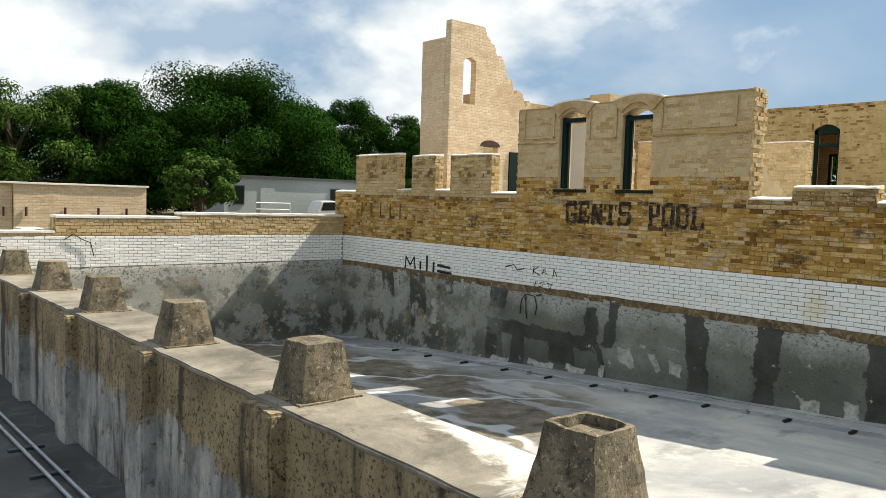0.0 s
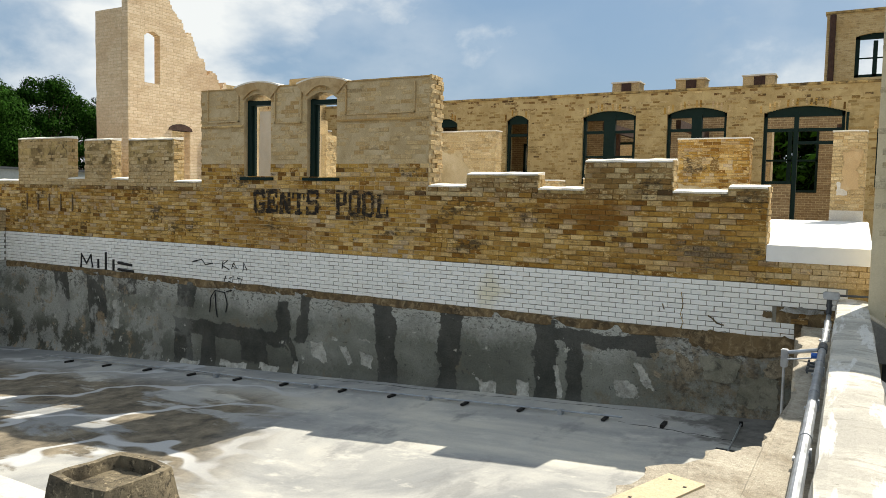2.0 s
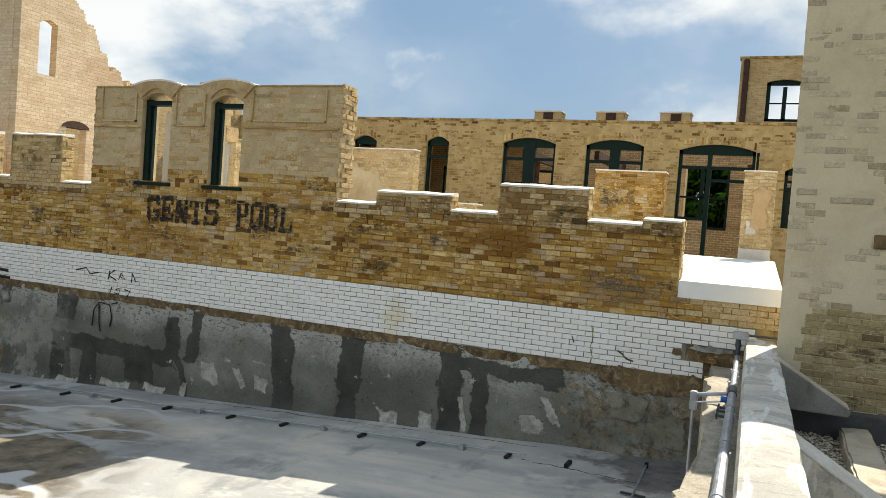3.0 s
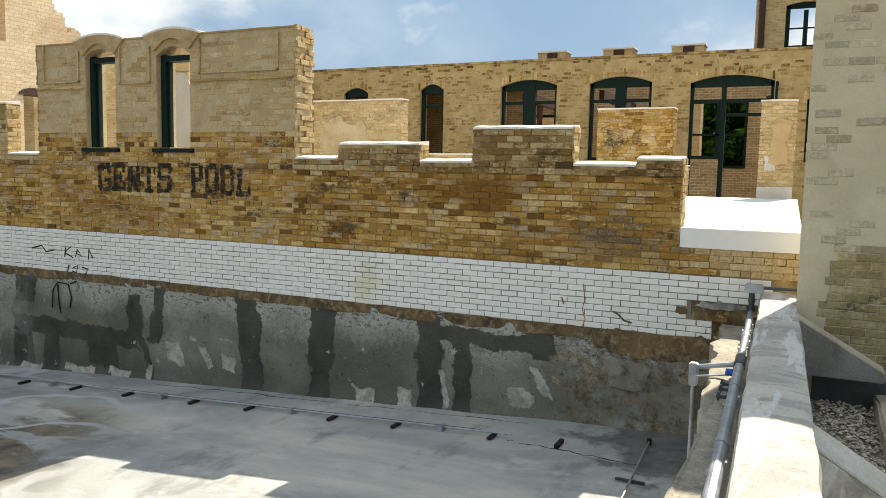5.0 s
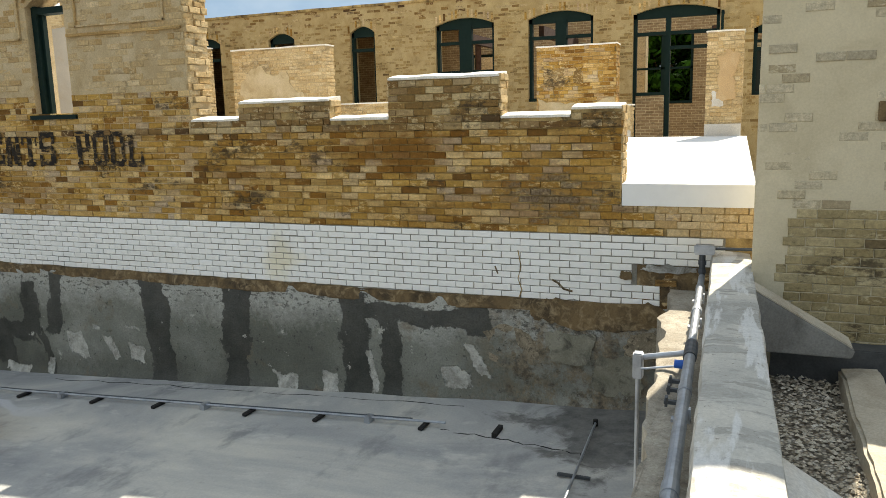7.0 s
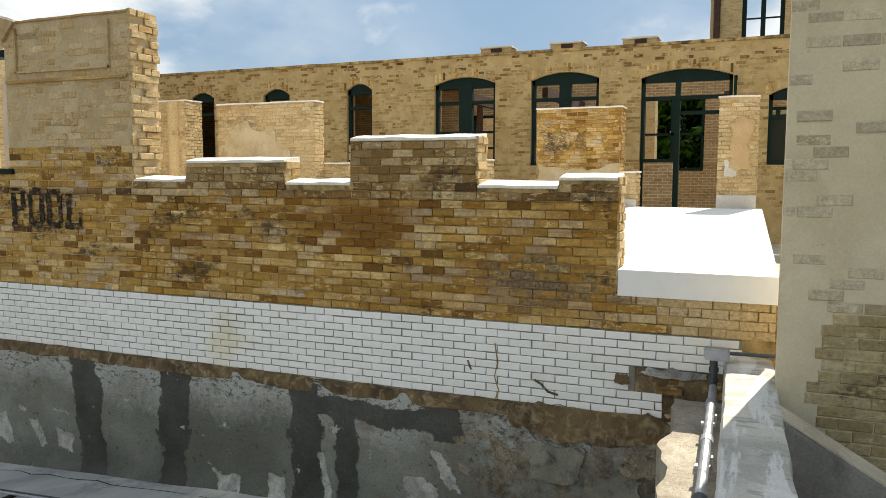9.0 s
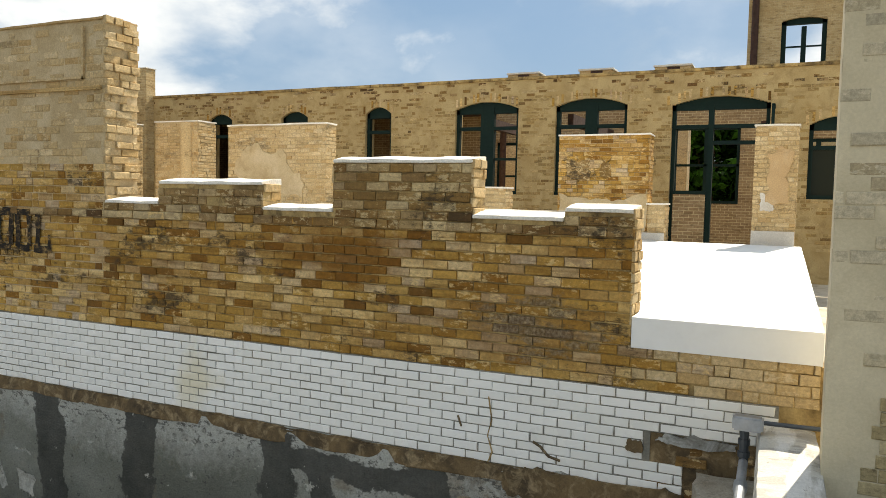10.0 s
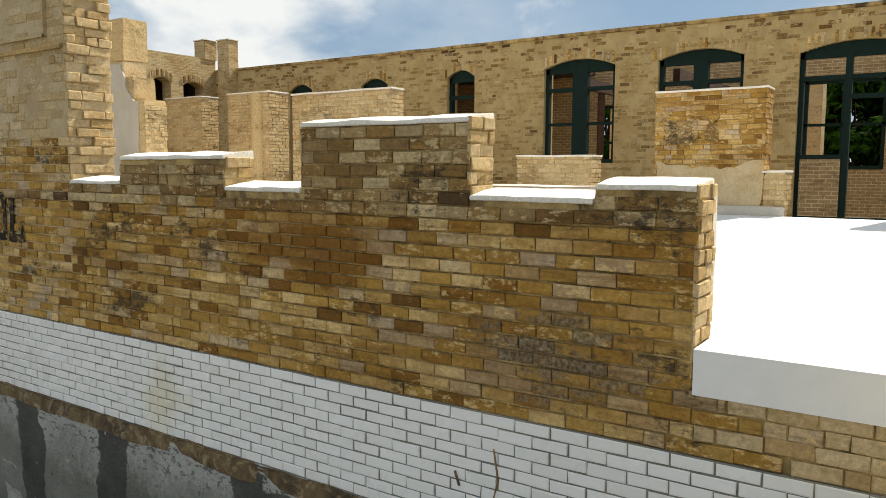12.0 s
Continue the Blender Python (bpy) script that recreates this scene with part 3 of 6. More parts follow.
def leaf_material(name, a, b):
    m = Nodes(name, 0.9, spec=0.02)
    c = m.ramp(m.chance(), (0.0, a), (0.7, b), (1.0, tuple(x * 1.35 for x in b)))
    m.bsdf.inputs["Transmission Weight"].default_value = 0.0
    m.bsdf.inputs["Subsurface Weight"].default_value = 0.0
    return m.done(c)


def grass_material():
    m = Nodes("dry_ground", 0.95, spec=0.1)
    c = m.ramp(m.noise(0.4, 7, 0.65), (0.35, (0.07, 0.075, 0.03)), (0.6, (0.2, 0.16, 0.09)))
    m.bump(m.noise(6, 6), 0.03, 0.6)
    return m.done(c)


M_CAP, M_DIVIDE = cap_material(), dividing_material()
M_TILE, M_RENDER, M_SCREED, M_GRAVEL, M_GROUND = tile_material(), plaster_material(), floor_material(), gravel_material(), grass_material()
M_LEAF = leaf_material("tree_leaves", (0.003, 0.01, 0.0015), (0.022, 0.066, 0.008))
M_LEAF_PALE = leaf_material("pale_tree_leaves", (0.018, 0.04, 0.008), (0.06, 0.11, 0.022))
M_GLASS = Nodes("window_glass", 0.12, spec=0.12)
M_GLASS.bsdf.inputs["Base Color"].default_value = (0.012, 0.018, 0.014, 1)
M_GLASS = M_GLASS.mat


# ---------------------------------------------------------------- making meshes
def part(name, bm, material, parent=None, label=""):
    """Link a bmesh as one mesh object, under a thing or a part if given."""
    me = bpy.data.meshes.new(name)
    bm.to_mesh(me)
    bm.free()
    me.materials.append(material)
    ob = new(name, me)
    if parent is not None:
        ob.parent = parent
        ob.matrix_parent_inverse = parent.matrix_world.inverted()
    if label:
        tagged(ob, label)
    return ob


def thing(name, label, category, at=(0, 0, 0), group="", kind=""):
    ob = new(name)
    ob.empty_display_size = 0.2
    ob.location = at
    bpy.context.view_layer.update()
    return tagged(ob, label, category, group, kind)


def box(bm, x0, x1, y0, y1, z0, z1):
    m = Matrix.Translation(((x0 + x1) / 2, (y0 + y1) / 2, (z0 + z1) / 2)) @ Matrix.Diagonal((x1 - x0, y1 - y0, z1 - z0, 1))
    return bmesh.ops.create_cube(bm, size=1.0, matrix=m)["verts"]


def boxes(*rows):
    bm = bmesh.new()
    for r in rows:
        box(bm, *r)
    return bm


def worn_box(x0, x1, y0, y1, z0, z1, step=0.12, rough=0.012, bevel=0.02):
    """A block with rounded, chipped edges and an uneven skin."""
    bm = bmesh.new()
    box(bm, x0, x1, y0, y1, z0, z1)
    if bevel:
        bmesh.ops.bevel(bm, geom=bm.edges[:], offset=bevel, segments=2, affect="EDGES")
    for axis, lo, hi in ((0, x0, x1), (1, y0, y1), (2, z0, z1)):
        n = min(90, int((hi - lo) / step))
        for k in range(1, n):
            co, no = [0, 0, 0], [0, 0, 0]
            co[axis], no[axis] = lo + (hi - lo) * k / n, 1
            bmesh.ops.bisect_plane(bm, geom=bm.verts[:] + bm.edges[:] + bm.faces[:], plane_co=co, plane_no=no)
    for v in bm.verts:
        p = v.co
        v.co = p + noise.noise_vector(p * 3.1) * rough + noise.noise_vector(p * 11.0) * rough * 0.5
    return bm


def tube(bm, points, r, sides=10):
    """A round bar or pipe along points."""
    rings = []
    pts = [Vector(p) for p in points]
    for i, p in enumerate(pts):
        d = (pts[min(i + 1, len(pts) - 1)] - pts[max(i - 1, 0)]).normalized()
        side = d.cross(Vector((0, 0, 1)) if abs(d.z) < 0.9 else Vector((1, 0, 0))).normalized()
        up = side.cross(d)
        rr = r[i] if isinstance(r, (list, tuple)) else r
        rings.append([bm.verts.new(p + (side * math.cos(a) + up * math.sin(a)) * rr) for a in (2 * math.pi * k / sides for k in range(sides))])
    for a, b in zip(rings, rings[1:]):
        for k in range(sides):
            bm.faces.new((a[k], a[(k + 1) % sides], b[(k + 1) % sides], b[k]))
    bm.faces.new(rings[0][::-1])
    bm.faces.new(rings[-1])
    return bm


def prism(points, axis, lo, hi):
    """A flat outline (pairs) pushed along an axis: 0 gives (y, z) pairs, 1 gives (x, z), 2 gives (x, y)."""
    bm = bmesh.new()

    def at(p, h):
        return {0: (h, p[0], p[1]), 1: (p[0], h, p[1]), 2: (p[0], p[1], h)}[axis]
    a = [bm.verts.new(at(p, lo)) for p in points]
    b = [bm.verts.new(at(p, hi)) for p in points]
    n = len(points)
    bm.faces.new(a)
    bm.faces.new(b[::-1])
    for k in range(n):
        bm.faces.new((a[k], b[k], b[(k + 1) % n], a[(k + 1) % n]))
    bmesh.ops.recalc_face_normals(bm, faces=bm.faces[:])
    return bm


# ---------------------------------------------------------------- masonry pieces
def piece_verts(s0, s1, z0, z1, depth, rng, skew=0.003, inset=0.005):
    """A brick's face with its bevelled rim, in (along, up, out)."""
    j = lambda: rng.uniform(-skew, skew)
    back = [(s0, z0, -0.012), (s1, z0, -0.012), (s1, z1, -0.012), (s0, z1, -0.012)]
    rim = [(s0 + j(), z0 + j(), depth - 0.004), (s1 + j(), z0 + j(), depth - 0.004), (s1 + j(), z1 + j(), depth - 0.004), (s0 + j(), z1 + j(), depth - 0.004)]
    mid = [(s0 + inset, z0 + inset, depth + j() * 0.5), (s1 - inset, z0 + inset, depth + j() * 0.5), (s1 - inset, z1 - inset, depth + j() * 0.5), (s0 + inset, z1 - inset, depth + j() * 0.5)]
    return back + rim + mid


PIECE_FACES = [(8, 9, 10, 11)] + [(a, (a + 1) % 4, 4 + (a + 1) % 4, 4 + a) for a in range(4)] + [(4 + a, 4 + (a + 1) % 4, 8 + (a + 1) % 4, 8 + a) for a in range(4)]


def masonry(name, material, parent, origin, along, out, spans, z0, z1, course, length, joint=0.009, depth=0.006, seed=1, single=None, gap=0.0, limit=290, loose=True, rough=1.0, head=None):
    """Courses of bricks on a wall's face. spans(z) gives the stretches (s0, s1) that are built at a height;
    single=(s0, s1, z0, z1) is the stretch whose whole bricks are objects of their own; the rest is one mesh."""
    rng = random.Random(seed)
    head = joint if head is None else head
    o, u, n, up = Vector(origin), Vector(along), Vector(out), Vector((0, 0, 1))
    turn = Matrix((u, up, n)).transposed()
    verts, faces, made = [], [], 0
    shared = []
    if single:
        for k in range(6):
            me = bpy.data.meshes.new(name)
            me.from_pydata([turn @ Vector(v) for v in piece_verts(0, length - head, 0, course - joint, depth + rng.uniform(-0.003, 0.004), rng)], [], PIECE_FACES)
            me.materials.append(material)
            shared.append(me)
    rows = int(round((z1 - z0) / course))
    for k in range(rows):
        za = z0 + k * course
        zm = za + course / 2
        off = (0.5 * (k % 2) + (rng.uniform(-0.14, 0.14) if loose else 0.0)) * length
        for s0, s1 in spans(zm):
            i = math.floor((s0 - off) / length)
            s = i * length + off
            while s < s1:
                a, b = max(s, s0), min(s + length - head, s1)
                s += length
                if b - a < 0.03 or rng.random() < gap:
                    continue
                whole = b - a > length - head - 1e-4
                if single and whole and made < limit and single[0] <= a and b <= single[1] and single[2] <= zm <= single[3]:
                    ob = new(name, rng.choice(shared))
                    ob.location = o + u * a + up * za + n * rng.uniform(-0.002, 0.003)
                    ob.parent = parent
                    ob.matrix_parent_inverse = parent.matrix_world.inverted()
                    made += 1
                    continue
                if loose and whole and rng.random() < 0.16:
                    half = (a + b) / 2
                    pieces = ((a, half - joint / 2), (half + joint / 2, b))
                else:
                    pieces = ((a, b),)
                for a, b in pieces:
                  base = len(verts)
                  zj = rng.uniform(-0.0015, 0.0015)
                  verts += [o + turn @ Vector(v) for v in piece_verts(a, b, za + zj, za + course - joint + zj, depth + max(-0.0035 if depth < 0 else -0.015, (rng.uniform(-0.004, 0.005) - (0.012 if loose and rng.random() < 0.07 else 0)) * (rough if loose else 0.3)), rng, 0.003 * min(2.5, rough))]
                  faces += [tuple(base + q for q in f) for f in PIECE_FACES]
    me = bpy.data.meshes.new(name + "work")
    me.from_pydata(verts, [], faces)
    me.materials.append(material)
    ob = new(name + "work", me)
    ob.parent = parent
    ob.matrix_parent_inverse = parent.matrix_world.inverted()
    return tagged(ob, kind="stuff")


def wall_with_openings(x0, x1, y0, y1, z0, top, openings, arch=0.0):
    """A wall along y as blocks round its openings (ya, yb, za, zb); top is a number. Arched heads by stepped wedges."""
    bm = bmesh.new()
    cuts = sorted({y0, y1, *[v for o in openings for v in o[:2]]})
    for a, b in zip(cuts, cuts[1:]):
        here = sorted([o for o in openings if o[0] <= a + 1e-6 and o[1] >= b - 1e-6], key=lambda o: o[2])
        z = z0
        for o in here:
            if o[2] > z:
                box(bm, x0, x1, a, b, z, o[2])
            z = o[3]
            if arch:
                # segmental head
                c, n = (a + b) / 2, 28
                w = (b - a) / 2
                for k in range(n):
                    p, q = a + (b - a) * k / n, a + (b - a) * (k + 1) / n
                    drop = arch * (1 - max(0.0, 1 - (((p + q) / 2 - c) / w) ** 2))
                    if drop > 0.004:
                        box(bm, x0 + 0.002, x1 - 0.002, p, q, z - drop, z + 0.01)
        if z < top:
            box(bm, x0, x1, a, b, z, top)
    return bm


def ragged(points, seed, size, times=3):
    """Break the sides of an outline into uneven shorter ones."""
    rng = random.Random(seed)
    pts = [Vector((p[0], p[1])) for p in points]
    for r in range(times):
        more = []
        for a, b in zip(pts, pts[1:] + pts[:1]):
            d = b - a
            more += [a, (a + b) / 2 + Vector((-d.y, d.x)).normalized() * rng.uniform(-1, 1) * min(size, d.length * 0.25)]
        pts = more
        size *= 0.6
    return [(p.x, p.y) for p in pts]


# ================================================================ the setting
def pool_floor_z(y):
    return -0.92 - 0.06 * (y - 1.0)


def wall_left(x):          # the walked wall's edge on the pool's side
    return 0.35 + 0.034 * (x - 4.3) + 0.32 * min(1.0, max(0.0, (1.1 - x) / 0.6)) + 0.1 * min(1.0, max(0.0, (3.0 - x) / 0.4))


def wall_right(x):
    return 0.01 + 0.034 * (x - 4.5)


# the ground: one sheet to the horizon, with the pools cut out of it
def build_ground():
    bm = bmesh.new()
    xs, ys = (-900.0, -6.0, 13.2, 900.0), (-900.0, 0.05, 18.5, 900.0)
    grid = [[bm.verts.new((x, y, -0.12)) for y in ys] for x in xs]
    for i in range(3):
        for j in range(3):
            if (i, j) != (1, 1):
                bm.faces.new((grid[i][j], grid[i + 1][j], grid[i + 1][j + 1], grid[i][j + 1]))
    ground = part("ground", bm, M_GROUND)
    tagged(ground, "dry grassy ground round the ruin", "ground", kind="structure")


build_ground()

# pool floor, sloping to the deep end
bm = bmesh.new()
nx, ny = 46, 90
grid = []
for i in range(nx + 1):
    row = []
    for j in range(ny + 1):
        x, y = 3.3 + 9.2 * i / nx, 0.1 + 18.4 * j / ny
        row.append(bm.verts.new((x, y, pool_floor_z(y) + noise.noise(Vector((x, y, 0)) * 0.9) * 0.012)))
    grid.append(row)
for i in range(nx):
    for j in range(ny):
        bm.faces.new((grid[i][j], grid[i + 1][j], grid[i + 1][j + 1], grid[i][j + 1]))
tagged(part("pool_floor", bm, M_SCREED), "pale chalky concrete pool floor with silt stains", "floor", kind="structure")

# the second basin beyond the dividing wall
tagged(part("basin_floor", boxes((-6.0, 3.4, 0.1, 18.4, -1.6, -1.4)), M_BASIN), "dark damp concrete basin floor", "floor", kind="structure")
tagged(part("basin_wall", boxes((-6.2, -6.0, 0.1, 18.6, -1.6, 0.3), (-6.2, 3.1, 18.3, 18.6, -1.6, 0.9)), M_CONC), "plain concrete wall closing the second basin", "wall", kind="structure")

# ---- the long wall with the painted words
W = 12.2
PROFILE = [(0.0, 1.46, 1.10), (1.46, 1.96, 2.04), (1.96, 2.68, 1.97), (2.68, 3.93, 2.39), (3.93, 4.65, 1.985), (4.65, 5.86, 2.20), (5.86, 6.56, 2.01),
           (6.56, 11.72, 3.77), (11.72, 12.5, 2.03), (12.5, 13.86, 2.88), (13.86, 14.42, 2.07), (14.42, 15.3, 2.9), (15.3, 15.9, 2.07), (15.9, 17.75, 2.97), (17.75, 18.75, 2.0)]
OPEN = [(8.43, 9.09, 2.13, 3.62), (9.94, 10.6, 2.13, 3.66)]

long_wall = thing("wall_pool_long", "long buff brick pool wall with painted words and broken parapet", "wall", (W, 9, -1), kind="structure")
for y0, y1, top in PROFILE:
    if top < 3:
        part("wall_core", boxes((W + 0.012, W + 0.25, y0, y1, -2.4, top - 0.012)), M_MORTAR, long_wall)
part("wall_core", wall_with_openings(W + 0.012, W + 0.40, 6.56, 11.72, -2.4, 3.77, OPEN, 0.12), M_MORTAR_PALE, long_wall)


def long_spans(z):
    out = []
    for y0, y1, top in PROFILE:
        if z > top - 0.02:
            continue
        cut = [(y0, y1)]
        for a, b, za, zb in OPEN:
            if za < z < zb:
                cut = [q for p in cut for q in (((p[0], min(p[1], a)), (max(p[0], b), p[1])) if a < p[1] and b > p[0] else (p,)) if q[1] - q[0] > 0.02]
        out += [(-b, -a) for a, b in cut]
    out.sort()
    merged = []
    for a, b in out:
        if merged and abs(merged[-1][1] - a) < 1e-6:
            merged[-1] = (merged[-1][0], b)
        else:
            merged.append((a, b))
    return merged


C = 0.0745
# brick faces turned to the breaks in the parapet
def end_face(y, sign, z0, z1, material=M_BRICK_PALE, x0=W, x1=W + 0.25, gap=0.02, depth=0.008, rough=1.5):
    if sign < 0:
        masonry("end_brick", material, long_wall, (x0, y, 0), (1, 0, 0), (0, -1, 0), lambda z: [(0.0, x1 - x0)], z0, z1, C, 0.2, depth=depth, seed=int(y * 100), gap=gap, rough=rough)
    else:
        masonry("end_brick", material, long_wall, (x1, y, 0), (-1, 0, 0), (0, 1, 0), lambda z: [(0.0, x1 - x0)], z0, z1, C, 0.2, depth=depth, seed=int(y * 100) + 1, gap=gap, rough=rough)


for (a0, a1, ta), (b0, b1, tb) in zip(PROFILE, PROFILE[1:]):
    if tb > ta + 0.1:
        end_face(b0, -1, ta, tb, x1=W + (0.4 if tb > 3 else 0.25), gap=0.16 if tb > 3 else 0.03, depth=0.02 if tb > 3 else 0.008, rough=5.0 if tb > 3 else 2.0)
    elif ta > tb + 0.1:
        end_face(a1, 1, tb, ta, x1=W + (0.4 if ta > 3 else 0.25))
# mortar caps along the broken top
for k, (y0, y1, top) in enumerate(PROFILE):
    if top > 1.2:
        back = W + (0.42 if top > 3 else 0.27)
        bm = worn_box(W - 0.006, back, y0 + 0.004, y1 - 0.004, top - 0.012, top + 0.014, 0.1, 0.006, 0.005)
        for v in bm.verts:
            if v.co.z > top and top < 3:
                v.co.z += 0.036 * min(1.0, max(0.0, (v.co.x - W) / 0.2)) + 0.01 * noise.noise(Vector((0, v.co.y * 3, k)))
        part("mortar_cap", bm, M_WASH if top < 3 else M_BRICK_PALE, long_wall)
# arched hoods over the two windows
for a, b, za, zb in OPEN:
    c = (a + b) / 2
    outline = [(c + 0.55 * u, 3.77 + 0.09 * (1 - u * u)) for u in (1 - k / 6 for k in range(13))]
    inner = [(c + 0.34 * u, 3.56 + 0.17 * (1 - u * u)) for u in (-1 + k / 6 for k in range(13))]
    part("window_hood", prism(outline + inner, 0, W - 0.035, W + 0.42), M_HOOD, long_wall)
    cap = [(p[0], p[1] + 0.028) for p in outline] + outline[::-1]
    part("hood_cap", prism(cap, 0, W - 0.04, W + 0.43), M_WASH, long_wall)
    part("window_sill", boxes((W - 0.03, W + 0.3, a - 0.07, b + 0.07, za - 0.055, za)), M_GREEN, long_wall)
# raised panel and string course on the tall part
part("string_course", boxes((W - 0.022, W + 0.01, 6.6, 8.40, 3.09, 3.125), (W - 0.022, W + 0.01, 10.62, 11.70, 3.06, 3.095)), M_BRICK, long_wall)
for y0, y1, z0, z1 in ((6.83, 8.24, 3.2, 3.7), (10.72, 11.55, 3.16, 3.78), (9.2, 9.84, 3.1, 3.7)):
    part("panel_edge", boxes((W - 0.018, W + 0.01, y0, y1, z0, z0 + 0.022), (W - 0.018, W + 0.01, y0, y0 + 0.025, z0, z1), (W - 0.018, W + 0.01, y1 - 0.025, y1, z0, z1)), M_BRICK_PALE, long_wall)
# window frames of the tall part
for a, b, za, zb in OPEN:
    win = thing("window_1", "dark green timber window frame without glass", "window", (W + 0.2, (a + b) / 2, za), kind="structure")
    part("jamb", boxes((W + 0.1, W + 0.26, b - 0.085, b - 0.003, za, zb - 0.1)), M_GREEN, win)
    part("jamb", boxes((W + 0.1, W + 0.26, a + 0.003, a + 0.05, za, zb - 0.1)), M_GREEN, win)
    part("head_rail", boxes((W + 0.1, W + 0.26, a + 0.05, b - 0.085, zb - 0.2, zb - 0.12)), M_GREEN, win)
    part("sash_stop", boxes((W + 0.16, W + 0.2, b - 0.125, b - 0.085, za, zb - 0.2)), M_GREEN, win)

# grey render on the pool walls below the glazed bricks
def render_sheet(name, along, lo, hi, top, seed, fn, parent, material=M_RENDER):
    bm = bmesh.new()
    n, m = int((hi - lo) / 0.09), 26
    rows = []
    for i in range(n + 1):
        s = lo + (hi - lo) * i / n
        edge = top + 0.035 * noise.noise(Vector((s * 1.3, seed, 0))) + 0.03 * noise.noise(Vector((s * 6, seed, 3)))
        col = []
        for j in range(m + 1):
            base = fn(s)[2] - 0.08
            z = base + (edge - base) * j / m
            low = max(0.0, 1 - (z - base - 0.08) / 0.16)
            out = 0.022 + 0.05 * low ** 2 + 0.016 * noise.noise(Vector((s * 1.7, z * 2.3, seed))) + 0.007 * noise.noise(Vector((s * 8, z * 8, seed)))
            if j == m:
                out = -0.004
            x, y, _ = fn(s)
            col.append(bm.verts.new((x - out, y, z) if along == "y" else (x, y - out, z)))
        rows.append(col)
    for i in range(n):
        for j in range(m):
            f = bm.faces.new((rows[i][j], rows[i + 1][j], rows[i + 1][j + 1], rows[i][j + 1]))
            f.smooth = True
    bmesh.ops.recalc_face_normals(bm, faces=bm.faces[:])
    return part(name, bm, material, parent)


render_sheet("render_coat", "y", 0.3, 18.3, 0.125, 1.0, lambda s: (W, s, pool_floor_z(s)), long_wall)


def patch(y, z, w, h, seed, material, name, out=0.024, rag=0.05, lean=0.0):
    """A trowelled or flaked patch of uneven outline on the long wall."""
    pts = []
    rng = random.Random(seed)
    for k in range(14):
        t = 2 * math.pi * k / 14
        c, s = math.cos(t), math.sin(t)
        e = 0.35
        px = math.copysign(abs(c) ** e, c) * w / 2 * rng.uniform(0.82, 1.12)
        pz = math.copysign(abs(s) ** e, s) * h / 2 * rng.uniform(0.86, 1.1)
        pts.append((y + px + lean * pz, z + pz))
    part(name, prism(ragged(pts, seed, rag, 2), 0, W - out - 0.012 - 0.0007 * (seed % 23), W - out + 0.03), material, long_wall)


part("brown_seam", worn_box(W - 0.032, W + 0.01, 1.1, 18.25, -0.02, 0.118, 0.07, 0.03, 0.012), M_SEAM, long_wall)
# brown bare brick at the shallow end
M_BARE = concrete_material("bare_tan_backing", (0.34, 0.285, 0.2), (0.2, 0.165, 0.11), (0.07, 0.055, 0.04), 0.7, 5.0, 0.3)
M_OLIVE = concrete_material("olive_grey_render", (0.3, 0.285, 0.22), (0.17, 0.16, 0.115), (0.06, 0.055, 0.045), 0.7, 3.0)
patch(1.66, 0.0, 1.35, 0.26, 140, M_SEAM, "bare_masonry", 0.02, 0.1)
patch(2.58, -0.42, 0.56, 0.38, 141, M_BARE, "bare_masonry", 0.012, 0.22, 0.3)
patch(1.45, -0.62, 0.5, 0.42, 142, M_OLIVE, "render_flake", 0.022, 0.14)
patch(1.2, -0.3, 0.4, 0.24, 143, M_BARE, "bare_masonry", 0.018, 0.12)
patch(1.95, -0.36, 0.5, 0.34, 144, M_OLIVE, "render_flake", 0.02, 0.14)

# ---- the end wall of the pool
EY = 18.3
end_wall = thing("wall_pool_end", "low buff brick pool end wall above white glazed bricks", "wall", (8, EY, -1), kind="structure")
part("wall_core", boxes((7.6, W + 0.3, EY + 0.012, EY + 0.42, -2.4, 1.3), (4.85, 7.6, EY + 0.012, EY + 0.42, -2.4, 1.21), (2.6, 4.85, EY + 0.012, EY + 0.42, -2.4, 0.88)), M_MORTAR, end_wall)
part("mortar_cap", worn_box(2.6, 4.84, EY - 0.02, EY + 0.44, 0.88, 0.93, 0.25, 0.01, 0.008), M_WASH, end_wall)
part("mortar_cap", worn_box(7.6, W, EY - 0.02, EY + 0.44, 1.3, 1.36, 0.25, 0.01, 0.008), M_WASH, end_wall)
part("mortar_cap", worn_box(4.85, 7.59, EY - 0.02, EY + 0.44, 1.2, 1.26, 0.25, 0.01, 0.008), M_WASH, end_wall)
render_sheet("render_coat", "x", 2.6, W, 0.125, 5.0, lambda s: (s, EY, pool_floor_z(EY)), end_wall)

